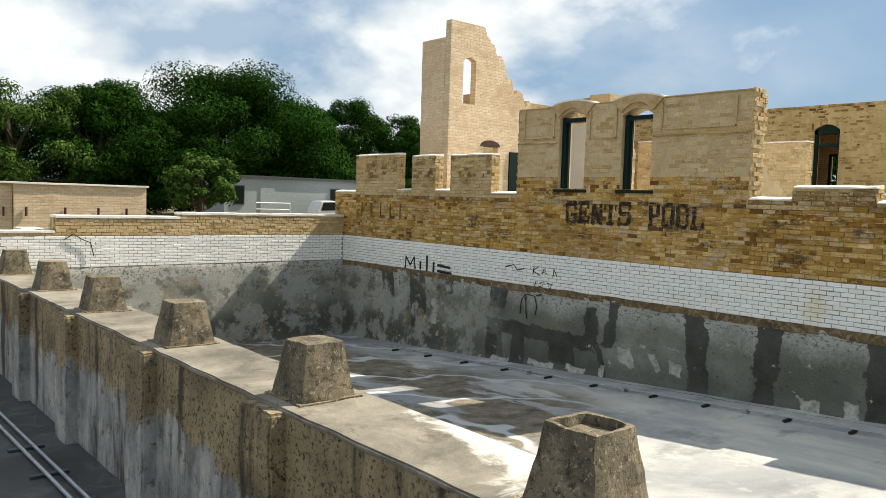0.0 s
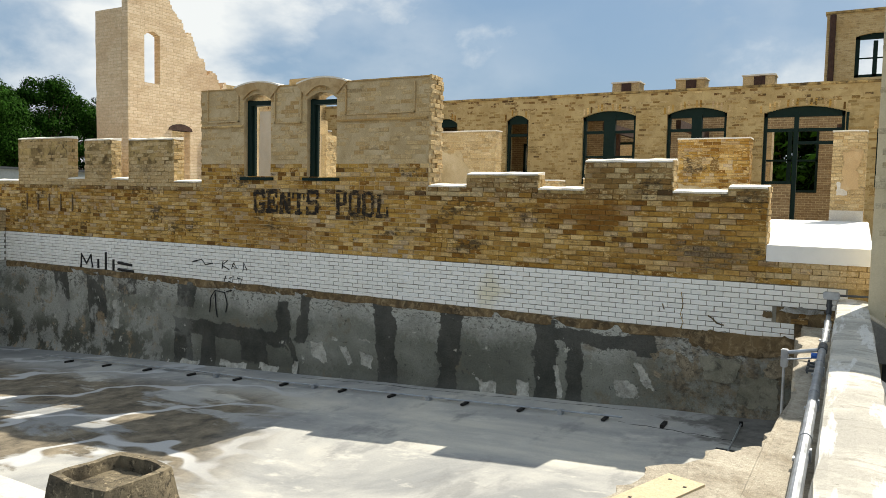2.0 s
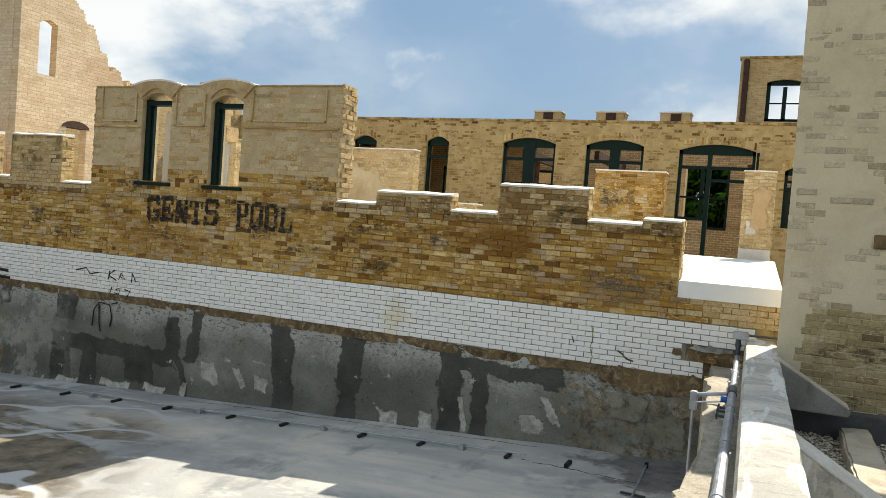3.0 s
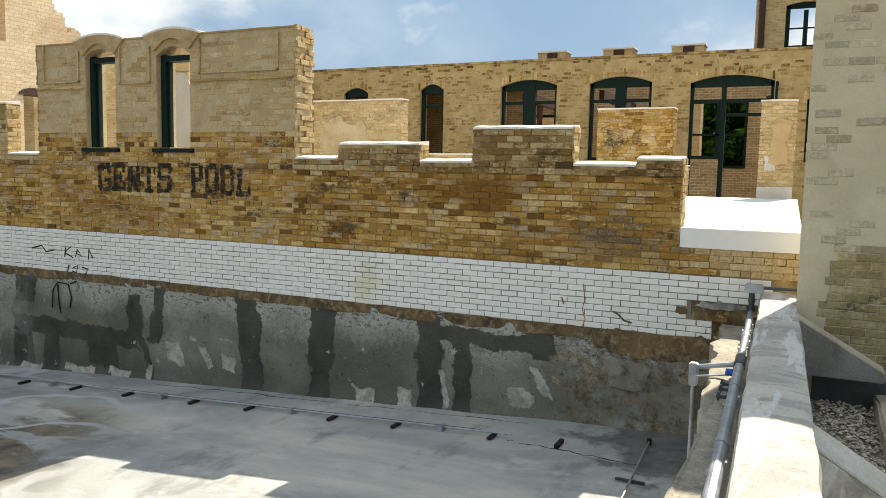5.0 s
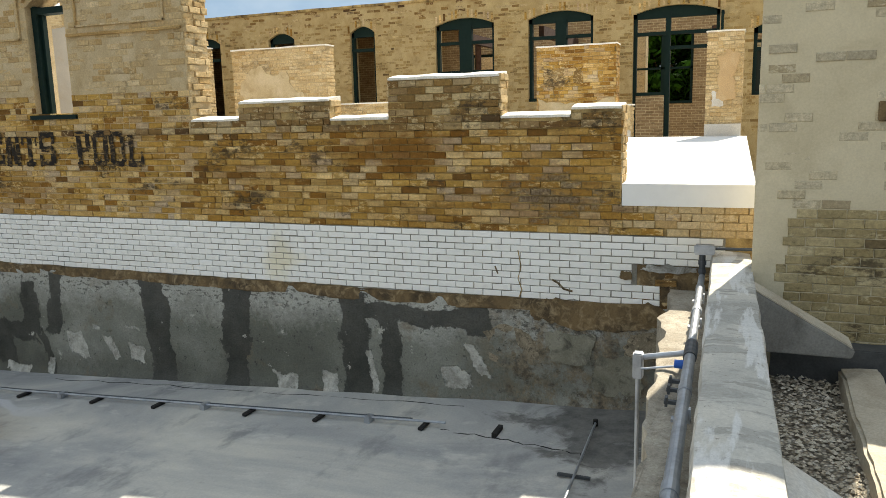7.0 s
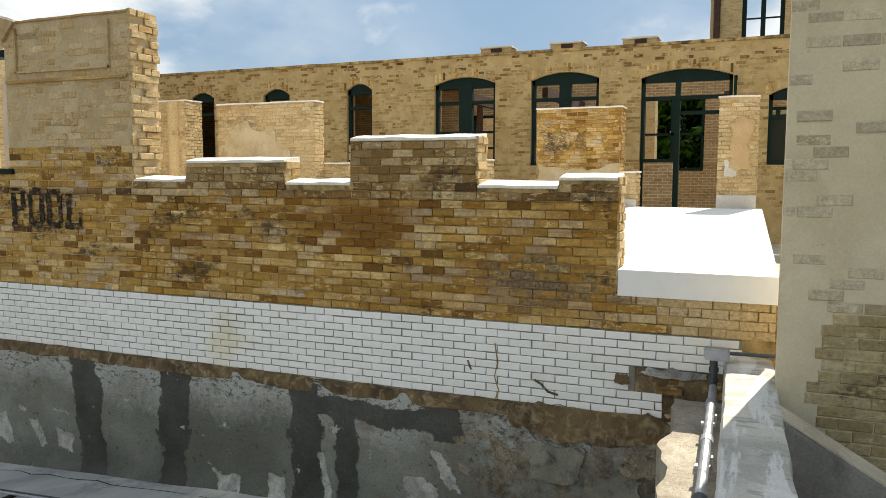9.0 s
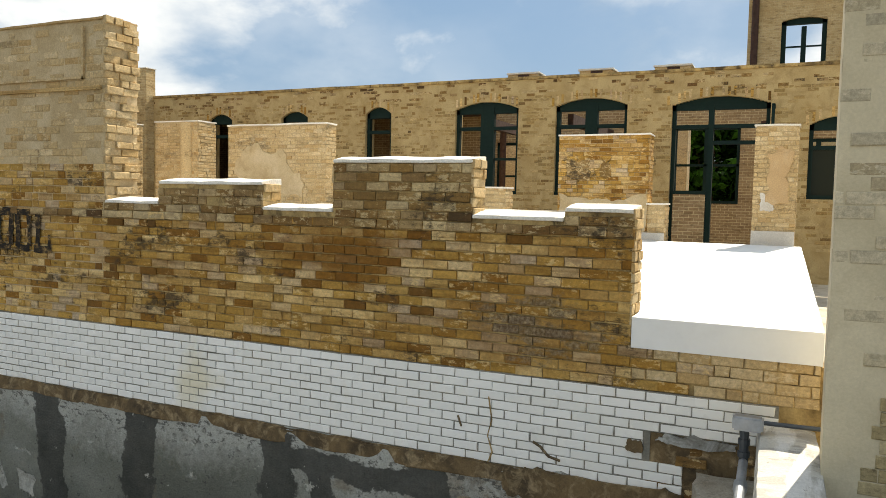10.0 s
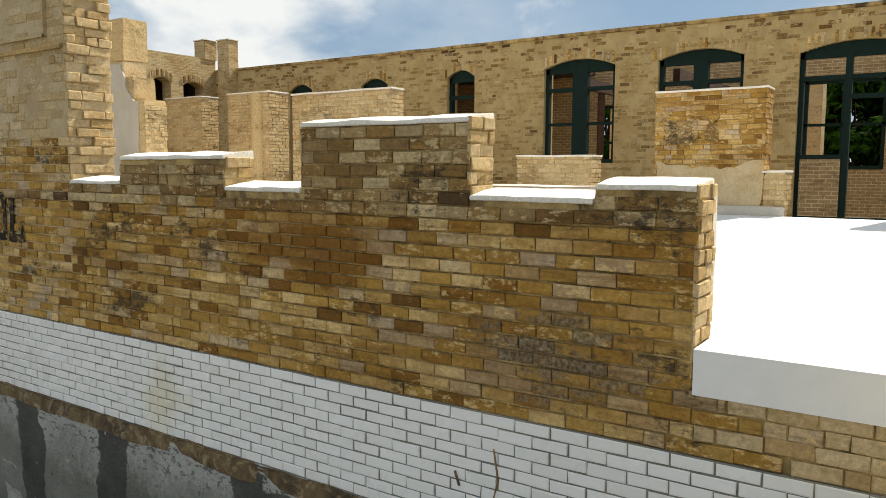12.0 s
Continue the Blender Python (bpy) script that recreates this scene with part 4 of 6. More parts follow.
# ---- the wall that is walked on, with its uneven patched cap
walk_wall = thing("wall_walkway", "narrow concrete dividing wall with a patched pale cap", "wall", (4, 0.2, 0), kind="structure")
bm = bmesh.new()
cols = []
for i in range(150):
    x = -5.9 + 18.1 * i / 149
    row = []
    a, b = wall_right(x), wall_left(x)
    e1, e2 = noise.noise(Vector((x * 3, 0, 1))) * 0.012, noise.noise(Vector((x * 3, 5, 1))) * 0.012
    prof = [(a + e1, -1.6), (a + e1, 0.62), (a + 0.015 + e1, 0.682), (a + 0.06, 0.69), ((a + b) / 2, 0.693), (b - 0.06, 0.69), (b - 0.015 + e2, 0.682), (b + e2, 0.62), (b + e2, -1.6)]
    for y, z in prof:
        row.append(bm.verts.new((x, y, z + (noise.noise(Vector((x * 2.6, y * 5, 2))) * 0.014 if z > 0.5 else 0))))
    cols.append(row)
for a, b in zip(cols, cols[1:]):
    for k in range(len(a) - 1):
        f = bm.faces.new((a[k], b[k], b[k + 1], a[k + 1]))
        f.smooth = False
bmesh.ops.recalc_face_normals(bm, faces=bm.faces[:])
part("wall_body", bm, M_CAP, walk_wall)

# ---- the broken ledge beside it
outline = [(3.7, 0.3), (3.7, 1.85), (4.26, 1.58), (4.5, 1.47), (4.76, 1.41), (5.05, 1.38), (5.4, 1.30), (5.7, 1.22), (5.86, 1.16), (5.95, 1.05), (6.2, 1.0), (6.28, 0.86), (6.45, 0.80), (6.5, 0.73), (6.9, 0.72),
           (8.0, 0.72), (8.6, 0.73), (9.0, 0.78), (9.5, 0.78), (9.9, 0.84), (10.6, 0.86), (11.1, 0.95), (11.7, 0.93), (12.15, 0.98), (12.15, 0.5), (8.0, 0.38)]
ledge = thing("ledge", "broken concrete ledge along the pool's side", "ledge", (6, 0.6, 0), kind="structure")
bm = prism(ragged(outline, 3, 0.05, 2), 2, -1.5, 0.36)
for v in bm.verts:
    if v.co.z > 0:
        v.co.z += 0.05 - 0.012 * (v.co.x - 4)
    v.co += noise.noise_vector(v.co * 4) * 0.02
part("ledge_body", bm, M_LEDGE, ledge)

# ---- dividing wall with its pilasters
div_wall = thing("wall_dividing", "weathered concrete wall dividing two basins", "wall", (3.6, 9, -1), kind="structure")
part("wall_body", worn_box(3.22, 3.98, 0.5, 18.3, -2.3, 0.25, 0.16, 0.014, 0.025), M_DIVIDE, div_wall)
part("top_screed", worn_box(3.205, 3.99, 0.5, 18.3, 0.215, 0.262, 0.1, 0.011, 0.014), top_material(), div_wall)
PED_Y = (2.86, 5.60, 8.20, 10.9, 13.4, 16.0)
for y in PED_Y:
    part("pilaster", worn_box(3.08, 3.4, y - 0.26, y + 0.26, -1.5, 0.235, 0.1, 0.016, 0.02), M_DIVIDE, div_wall)
# ---- tall brick wall at the end of the walkway
PX = 11.3
tall = thing("wall_tall", "tall pale buff brick wall with window openings", "wall", (PX, -2, 0), kind="structure")
T_OPEN = [(-1.95, -0.72, 2.0, 3.36)]
part("wall_core", wall_with_openings(PX + 0.012, PX + 0.42, -9.0, 0.268, -0.3, 4.9, T_OPEN, 0.1), M_MORTAR_GREY, tall)


def tall_spans(z):
    cut = [(-9.0, 0.27)]
    for a, b, za, zb in T_OPEN:
        if za < z < zb:
            cut = [q for p in cut for q in ((p[0], a), (b, p[1]))]
    return sorted((-b, -a) for a, b in cut)


part("sill", worn_box(PX - 0.03, PX + 0.43, -1.93, -0.722, 1.985, 2.02, 0.1, 0.012, 0.008), M_CONC, tall, "worn pale sill")
part("sill_block", worn_box(PX - 0.012, PX + 0.1, -0.72, -0.56, 1.885, 2.03, 0.05, 0.008, 0.008), M_SEAM, tall, "dark socket block beside the sill")

# ================================================================ beyond the long wall
# white roof deck seen through the gap

def deck_mesh():
    bm = bmesh.new()
    plan = [(W - 0.02, 0.26), (W - 0.02, 1.452), (W + 0.255, 1.452), (W + 0.255, 6.5), (W + 0.405, 6.5), (W + 0.405, 11.8), (W + 0.255, 11.8), (W + 0.255, 14.2), (20.6, 14.2), (20.6, 0.45)]
    top = [bm.verts.new((x, y, 1.315 + 0.02 * (x - W))) for x, y in plan]
    bot = [bm.verts.new((x, y, 1.103 + 0.02 * (x - W))) for x, y in plan]
    bm.faces.new(top)
    bm.faces.new(bot[::-1])
    for k in range(len(plan)):
        bm.faces.new((top[k], bot[k], bot[(k + 1) % len(plan)], top[(k + 1) % len(plan)]))
    bmesh.ops.recalc_face_normals(bm, faces=bm.faces[:])
    return bm


tagged(part("roof_deck", deck_mesh(), M_ROOF), "flat white coated roof deck", "roof", kind="structure")
tagged(part("inner_floor", boxes((W + 0.4, 40.0, -9.0, 19.0, 0.2, 0.6)), M_CONC), "concrete floor inside the ruined building", "floor", kind="structure")
tagged(part("deck_kerb", worn_box(13.1, 13.45, 1.7, 6.6, 1.3, 2.02, 0.3, 0.01, 0.01), M_PLASTER_WHITE), "low whitewashed parapet kerb on the roof", "kerb", kind="structure")


def ruin_pier(name, x0, x1, y0, y1, z0, z1, label, seed, mat=None):
    """A stub of broken wall with a pale mortar cap."""
    p = thing("wall_stub", label, "wall stub", ((x0 + x1) / 2, (y0 + y1) / 2, z0), group="ruined wall stubs")
    part("stub_core", worn_box(x0 + 0.012, x1, y0 + 0.012, y1 - 0.012, z0, z1, 0.3, 0.01, 0.01), M_MORTAR_PALE, p)
    masonry("stub_brick", mat or M_BRICK_PALE, p, (x0, 0, 0), (0, -1, 0), (-1, 0, 0), lambda z: [(-y1, -y0)], z0, z1, C, 0.206, 0.007, -0.002, seed)
    masonry("stub_brick", mat or M_BRICK_PALE, p, (x0, y0, 0), (1, 0, 0), (0, -1, 0), lambda z: [(0, x1 - x0)], z0, z1, C, 0.206, seed=seed + 1)
    part("mortar_cap", worn_box(x0 - 0.02, x1 + 0.02, y0 - 0.02, y1 + 0.02, z1 - 0.005, z1 + 0.025, 0.3, 0.01, 0.006), M_WASH, p)
    return p


ruin_pier("p3", 20.7, 21.1, 2.95, 4.60, 0.6, 3.35, "square stub of stained buff brick wall", 11, M_BRICK)
ruin_pier("p3b", 20.7, 21.1, 2.64, 2.95, 0.6, 2.12, "low step of buff brick wall", 12)
ruin_pier("p2", 19.5, 19.85, 8.95, 11.4, 1.3, 3.56, "wide stub of buff brick wall with plaster remains", 13)
ruin_pier("p1", 20.7, 21.3, 13.35, 14.70, 0.6, 3.84, "stub of buff brick wall with a rounded corner pier", 14)
ruin_pier("p0", 20.7, 21.2, 15.64, 17.0, 0.6, 3.84, "stub of smooth buff brick wall", 15)
ruin_pier("plow", 20.2, 20.6, 5.45, 6.8, 1.2, 2.36, "low remnant of buff brick wall", 16)
ruin_pier("plow2", 19.8, 20.2, 7.3, 8.9, 1.2, 2.30, "low remnant of pale brick wall", 18)
lean = ruin_pier("lean", 20.62, 21.0, 0.56, 1.22, 0.6, 3.45, "narrow brick pier with patches of plaster", 17)
part("plaster_base", boxes((20.58, 20.61, 0.56, 1.22, 1.45, 1.72)), M_PLASTER_WHITE, lean)
for k, (y, z, w, h) in enumerate(((0.85, 2.6, 0.36, 0.8), (1.0, 2.2, 0.2, 0.3), (0.75, 3.0, 0.2, 0.22))):
    pts = ragged([(y - w / 2, z - h / 2), (y + w / 2, z - h / 2), (y + w / 2, z + h / 2), (y - w / 2, z + h / 2)], 60 + k, 0.12, 3)
    part("plaster_patch", prism(pts, 0, 20.598 + 0.005 * k, 20.63), M_PLASTER_TAN if k != 1 else M_PLASTER_WHITE, lean)
stub3 = [o for o in bpy.data.objects if o.get("label", "").startswith("square stub")][0]
for k, (y0, y1, z0, z1, mt) in enumerate(((2.98, 4.58, 1.3, 2.3, M_MORTAR_PALE), (4.0, 4.45, 2.55, 2.95, M_BRICK_SOOT), (3.62, 3.8, 2.6, 2.95, M_BRICK_SOOT))):
    pts = ragged([(y0, z0), (y1, z0), (y1, z1), ((y0 + y1) / 2, z1 - 0.1), (y0, z1)], 80 + k, 0.07, 3)
    part("plaster_patch", prism(pts, 0, 20.692 + 0.002 * k, 20.71), mt, stub3)
part("whitewashed_foot", worn_box(20.62, 20.7, 2.64, 4.6, 1.3, 1.62, 0.2, 0.008, 0.008), M_PLASTER_WHITE, stub3, "whitewashed foot of the stub")
part("rounded_corner", tube(bmesh.new(), [(20.72, 13.7, 1.2), (20.72, 13.7, 3.82)], 0.16, 16), M_BRICK_PALE, None)
bpy.data.objects["rounded_corner"].parent = [o for o in bpy.data.objects if o.get("label", "").startswith("stub of buff brick wall with a rounded")][0]
bpy.data.objects["rounded_corner"].matrix_parent_inverse = bpy.data.objects["rounded_corner"].parent.matrix_world.inverted()
part("plaster_face", prism(ragged([(9.5, 2.1), (10.9, 2.1), (11.2, 2.8), (10.6, 3.2), (9.9, 2.95)], 77, 0.2, 3), 0, 19.488, 19.52), M_MORTAR_PALE,
     [o for o in bpy.data.objects if o.get("label", "").startswith("wide stub")][0])

# the far facade with its green windows
FX = 23.9
FAR = [(15.1, 15.95, 1.4, 4.42), (12.53, 13.4, 3.7, 4.42), (9.98, 10.74, 1.4, 4.45), (6.58, 8.2, 2.3, 4.48), (4.05, 5.68, 2.3, 4.48), (1.15, 3.1, 1.25, 4.42), (-0.75, 0.42, 2.3, 3.95)]
far = thing("wall_far", "long buff brick facade with arched window openings", "wall", (FX, 8, 0), kind="structure")
part("wall_body", wall_with_openings(FX, FX + 0.45, -1.3, 19.4, 0.2, 4.95, FAR, 0.17), M_MORTAR_FAR, far)
part("coping", worn_box(FX - 0.04, FX + 0.5, -1.3, 19.4, 4.95, 5.02, 0.5, 0.012, 0.01), M_MORTAR, far)
for a, b, za, zb in FAR:
    n = max(5, int((b - a) / 0.1))
    c = (a + b) / 2
    for k in range(n + 1):
        t = (k / n - 0.5) * 2
        y = c + t * (b - a) / 2 * 1.08
        z = zb - 0.17 * t * t
        if (k + int(a * 10)) % 4 != 1:
            part("arch_brick", boxes((FX - 0.012, FX + 0.02, y - 0.026, y + 0.026, z + 0.012, z + 0.2)), M_BRICK if k % 3 else M_BRICK_PALE, far)

def green_window(y0, y1, z0, z1, panes, arch=0.15, glazed=True, bar=0.09, centre=None):
    """A timber frame with a mullion, transom and dark glass."""
    x0, x1 = FX + 0.1, FX + 0.22
    w = thing("window_2", "dark green timber window with small panes", "window", (x0, (y0 + y1) / 2, z0), group="green facade windows", kind="structure")
    t = 0.08
    part("jamb", boxes((x0, x1, y0, y0 + t, z0, z1)), M_GREEN, w)
    part("jamb", boxes((x0, x1, y1 - t, y1, z0, z1)), M_GREEN, w)
    part("sill", boxes((x0 - 0.04, x1, y0, y1, z0, z0 + t)), M_GREEN, w)
    head = [(y0, z1 - arch - 0.12), (y1, z1 - arch - 0.12)] + [((y0 + y1) / 2 + (y1 - y0) / 2 * u, z1 - arch * u * u) for u in (1, 0.6, 0.2, -0.2, -0.6, -1)]
    part("head", prism(head, 0, x0, x1), M_GREEN, w)
    tr = z1 - 0.62
    if panes > 1:
        c = centre or (y0 + y1) / 2
        part("mullion", boxes((x0 - 0.02, x1, c - bar, c + bar, z0, z1 - arch)), M_GREEN, w)
    part("transom", boxes((x0 - 0.01, x1, y0, y1, tr - 0.04, tr + 0.04)), M_GREEN, w)
    half = ((y0 + t, (y0 + y1) / 2 - 0.09), ((y0 + y1) / 2 + 0.09, y1 - t)) if panes > 1 else ((y0 + t, y1 - t),)
    for a, b in half if glazed else ():
        part("pane", boxes((x0 + 0.05, x0 + 0.058, a, b, z0 + t, tr - 0.04)), M_GLASS, w, "dark window glass")
    if panes > 1 and glazed:
        part("meeting_rail", boxes((x0 + 0.02, x1 - 0.02, y0 + t, y1 - t, (z0 + tr) / 2 - 0.03, (z0 + tr) / 2 + 0.03)), M_GREEN, w)
    return w


green_window(15.1, 15.95, 1.6, 4.42, 1, glazed=False)
green_window(12.53, 13.4, 3.7, 4.42, 1, glazed=False)
green_window(9.98, 10.74, 1.6, 4.45, 1, glazed=False)
w3 = green_window(6.58, 8.2, 2.3, 4.48, 2, glazed=False, bar=0.17)
part("meeting_rail", boxes((FX + 0.12, FX + 0.2, 6.66, 8.12, 3.1, 3.16)), M_GREEN, w3)
green_window(4.05, 5.68, 2.3, 4.48, 2, glazed=False, bar=0.14)
green_window(-0.75, 0.42, 2.3, 3.95, 1)
big = green_window(1.15, 3.1, 1.25, 4.42, 2, glazed=False, bar=0.055, centre=2.3)
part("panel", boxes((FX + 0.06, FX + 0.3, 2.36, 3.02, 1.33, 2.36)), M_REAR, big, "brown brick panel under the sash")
part("door_rail", boxes((FX + 0.1, FX + 0.2, 1.23, 2.245, 3.42, 3.5)), M_GREEN, big)
part("sill_rail", boxes((FX + 0.05, FX + 0.2, 2.355, 3.02, 2.36, 2.44)), M_GREEN, big)
# a glazed leaf standing open behind the jamb, and a bank of shaded inner windows
leaf = thing("door_1", "dark green glazed door leaf standing ajar", "door", (FX + 0.4, 1.3, 1.3), kind="structure")
part("stile", boxes((FX - 0.25, FX - 0.2, 1.06, 1.12, 1.5, 4.2)), M_GREEN, leaf)
part("top_rail", boxes((FX - 0.25, FX + 0.1, 1.06, 1.12, 4.12, 4.2)), M_GREEN, leaf)

# rooms behind the facade: a second wall with openings, and roof beams
BX = 28.5
BACK = [(-0.5, 0.9, 1.9, 3.9), (2.05, 3.75, 2.2, 4.25), (4.5, 6.3, 1.9, 3.9), (7.0, 8.9, 1.9, 3.9), (11.0, 12.2, 1.9, 3.9), (14.0, 15.2, 1.9, 3.9)]
back = thing("wall_back", "rear buff brick wall of the ruin with window openings", "wall", (BX, 8, 0), kind="structure")
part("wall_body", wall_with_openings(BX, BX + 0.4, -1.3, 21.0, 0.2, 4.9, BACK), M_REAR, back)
for y0, y1, z0, z1 in BACK:
    f = thing("window_3", "dark green sash window in the rear wall", "window", (BX, y0, z0), kind="structure")
    part("jamb", boxes((BX + 0.05, BX + 0.15, y0, y0 + 0.08, z0, z1)), M_GREEN, f)
    part("jamb", boxes((BX + 0.05, BX + 0.15, y1 - 0.08, y1, z0, z1)), M_GREEN, f)
    part("rail", boxes((BX + 0.05, BX + 0.15, y0, y1, z1 - 0.08, z1)), M_GREEN, f)
    part("rail", boxes((BX + 0.05, BX + 0.15, y0, y1, (z0 + z1) / 2 - 0.03, (z0 + z1) / 2 + 0.03)), M_GREEN, f)
    part("sill", boxes((BX - 0.02, BX + 0.15, y0, y1, z0, z0 + 0.08)), M_GREEN, f)
    part("mullion", boxes((BX + 0.05, BX + 0.15, (y0 + y1) / 2 - 0.06, (y0 + y1) / 2 + 0.06, z0 + 0.08, z1 - 0.08)), M_GREEN, f)
for y in (9.2, 6.73, 4.33):
    ch = thing("chimney_stub", "broken brick chimney with a dark flue behind the rear wall", "chimney", (31.8, y, 0.6), group="chimneys behind the rear wall")
    part("stub_body", worn_box(31.45, 32.1, y - 0.54, y + 0.54, 0.55, 6.42, 0.3, 0.012, 0.012), M_BRICK_PALE, ch)
    part("flue_panel", boxes((31.41, 31.46, y - 0.22, y + 0.16, 5.7, 6.4)), M_RUST, ch, "dark rusty flue panel")
    part("mortar_cap", worn_box(31.41, 32.14, y - 0.58, y + 0.58, 6.42, 6.48, 0.2, 0.01, 0.01), M_WASH, ch)
for k, y in enumerate((1.35, 3.9, 7.75, 10.6)):
    tagged(part("post", tube(bmesh.new(), [(26.0, y, 0.5), (26.0, y, 4.1)], 0.09, 8), M_RUST), "rusty iron post inside the ruin", "post", "posts in the ruin")
for k, y in enumerate((5.4, 7.6)):
    tagged(part("beam", boxes((FX + 0.5, BX, y, y + 0.14, 3.95, 4.2)), M_RUST), "dark timber roof beam in the ruin", "beam", "beams in the ruin")

# added roof slab, hidden by the coping, blocks skylight so the windows read dark
tagged(part("inner_roof", boxes((FX + 0.46, BX, 9.0, 20.9, 4.7, 4.9)), M_RUST), "unseen roof slab added to darken the rooms behind the facade", "roof", kind="structure")

# cross wall at the left end of the facade, with its corner stack
cross = thing("wall_cross", "buff brick cross wall with arched openings", "wall", (20, 18.6, 0), kind="structure")
bm = wall_with_openings(-1.0, -0.6, 17.5, FX, 0.2, 5.34, [(21.75, 22.35, 1.2, 4.66), (22.75, 23.46, 3.75, 4.62)], 0.12)
bmesh.ops.rotate(bm, verts=bm.verts[:], cent=(0, 0, 0), matrix=Matrix.Rotation(radians(-90), 3, "Z"))
for v in bm.verts:
    v.co.y += 18.4
bmesh.ops.recalc_face_normals(bm, faces=bm.faces[:])
part("wall_body", bm, M_FAR_TAN, cross)
# added walls and roof keep light out, so the cross wall's openings stay dark
tagged(part("cross_room", boxes((17.5, 29.5, 21.0, 21.3, 0.2, 4.9), (17.5, 23.8, 19.41, 21.0, 4.7, 4.9), (23.5, 23.8, 19.41, 21.0, 0.2, 4.7), (17.5, 17.7, 19.41, 21.0, 0.2, 4.7)), M_RUST), "room box added behind the cross wall to darken its openings", "room", kind="structure")
stack = thing("corner_stack", "square buff brick stack at the corner of the facade", "stack", (FX, 18.3, 0.6))
part("stack_body", worn_box(23.6, 23.97, 18.07, 18.55, 0.6, 5.8, 0.25, 0.012, 0.015), M_FAR, stack)
part("mortar_cap", worn_box(23.58, 23.99, 18.05, 18.57, 5.8, 5.83, 0.3, 0.01, 0.008), M_WASH, stack)
stack = thing("wall_stack", "low brick stack on the cross wall", "stack", (23.6, 19.2, 5.3))
part("stack_body", worn_box(23.5, 23.95, 18.97, 19.45, 5.3, 5.85, 0.2, 0.012, 0.015), M_FAR_TAN, stack)
part("mortar_cap", worn_box(23.48, 23.97, 18.95, 19.47, 5.85, 5.88, 0.3, 0.01, 0.008), M_WASH, stack)
for k, (c, w, top) in enumerate(((22.05, 0.36, 4.66), (23.1, 0.4, 4.62))):
    for r in range(11):
        t = -1 + 2 * r / 10
        part("arch_brick", boxes((c + t * w - 0.022, c + t * w + 0.022, 18.985, 19.02, top + 0.02 - 0.12 * t * t, top + 0.2 - 0.12 * t * t)), M_BRICK_SOOT if r % 2 else M_BRICK_PALE, cross)
# pale plastered stub with a stepped brick edge and a brick head
stepped = thing("wall_stub", "tall pale plastered wall stub with a stepped brick edge", "wall stub", (17, 13.4, 0.6), group="ruined wall stubs")
part("plaster_face", prism(ragged([(12.64, 0.6), (14.7, 0.6), (14.7, 4.0), (13.15, 4.0), (12.95, 3.5), (12.64, 3.3)], 91, 0.05, 2), 0, 16.965, 17.0), M_PLASTER_GREY, stepped)
for y0, y1, top in ((12.5, 12.8, 3.35), (12.801, 13.06, 3.75), (13.061, 14.7, 4.05)):
    part("stub_core", worn_box(17.001, 17.45, y0, y1, 0.6, top, 0.12, 0.014, 0.012), M_BRICK_PALE, stepped)
part("brick_head", worn_box(16.99, 17.5, 13.05, 13.72, 4.05, 4.8, 0.12, 0.012, 0.012), M_BRICK_PALE, stepped)
masonry("edge_brick", M_BRICK_PALE, stepped, (17.0, 12.5, 0), (1, 0, 0), (0, -1, 0), lambda z: [(0, 0.45)], 1.3, 3.3, C, 0.206, depth=0.01, seed=95, gap=0.12, rough=2.0)

# gable remnant
TY = 15.08
gable = thing("gable_ruin", "tall broken gable of buff brick with an arched window opening", "ruin", (13.2, TY, 0))
GX0 = 13.15
outline = [(GX0, 0.6), (GX0, 5.95), (GX0 + 0.05, 6.36), (14.3, 6.36), (14.45, 6.1), (14.7, 5.95), (14.85, 5.72), (15.1, 5.6), (15.15, 5.25), (15.4, 5.1), (15.45, 4.9), (15.75, 4.85), (15.9, 4.6), (16.25, 4.5), (16.3, 0.6)]


def gable_mesh(y0, y1):
    bm = bmesh.new()
    n = 64
    hole = (13.62, 14.05, 4.33, 5.42)
    tops = []
    for i in range(n + 1):
        x = GX0 + (16.3 - GX0) * i / n
        z = 6.36
        for (xa, za), (xb, zb) in zip(outline[2:-1], outline[3:]):
            if xa <= x <= xb:
                z = za + (zb - za) * (x - xa) / max(1e-6, xb - xa)
        if x > 14.35:
            z = math.floor(z / C + noise.noise(Vector((x * 7, 0, 0))) * 3.2) * C
        tops.append((x, z))
    for (xa, za), (xb, zb) in zip(tops, tops[1:]):
        z = (za + zb) / 2
        if xa >= hole[0] - 0.03 and xb <= hole[1] + 0.03:
            crown = hole[3] + 0.09 * (1 - (((xa + xb) / 2 - 13.835) / 0.22) ** 2)
            box(bm, xa, xb, y0, y1, 0.6, hole[2])
            box(bm, xa, xb, y0, y1, crown, z)
        elif 14.35 <= xa and xb <= 14.95:
            box(bm, xa, xb, y0, y1, 3.3, z)
        else:
            box(bm, xa, xb, y0, y1, 0.6, z)
    return bm


bm = gable_mesh(TY, TY + 0.2)
bmesh.ops.remove_doubles(bm, verts=bm.verts[:], dist=0.0005)
part("gable_face", bm, M_FAR_X, gable)
bm = worn_box(GX0 - 0.012, GX0 + 0.42, TY + 0.201, TY + 1.12, 0.6, 5.95, 0.3, 0.012, 0.01)
part("return_wall", bm, M_FAR_PALE, gable)
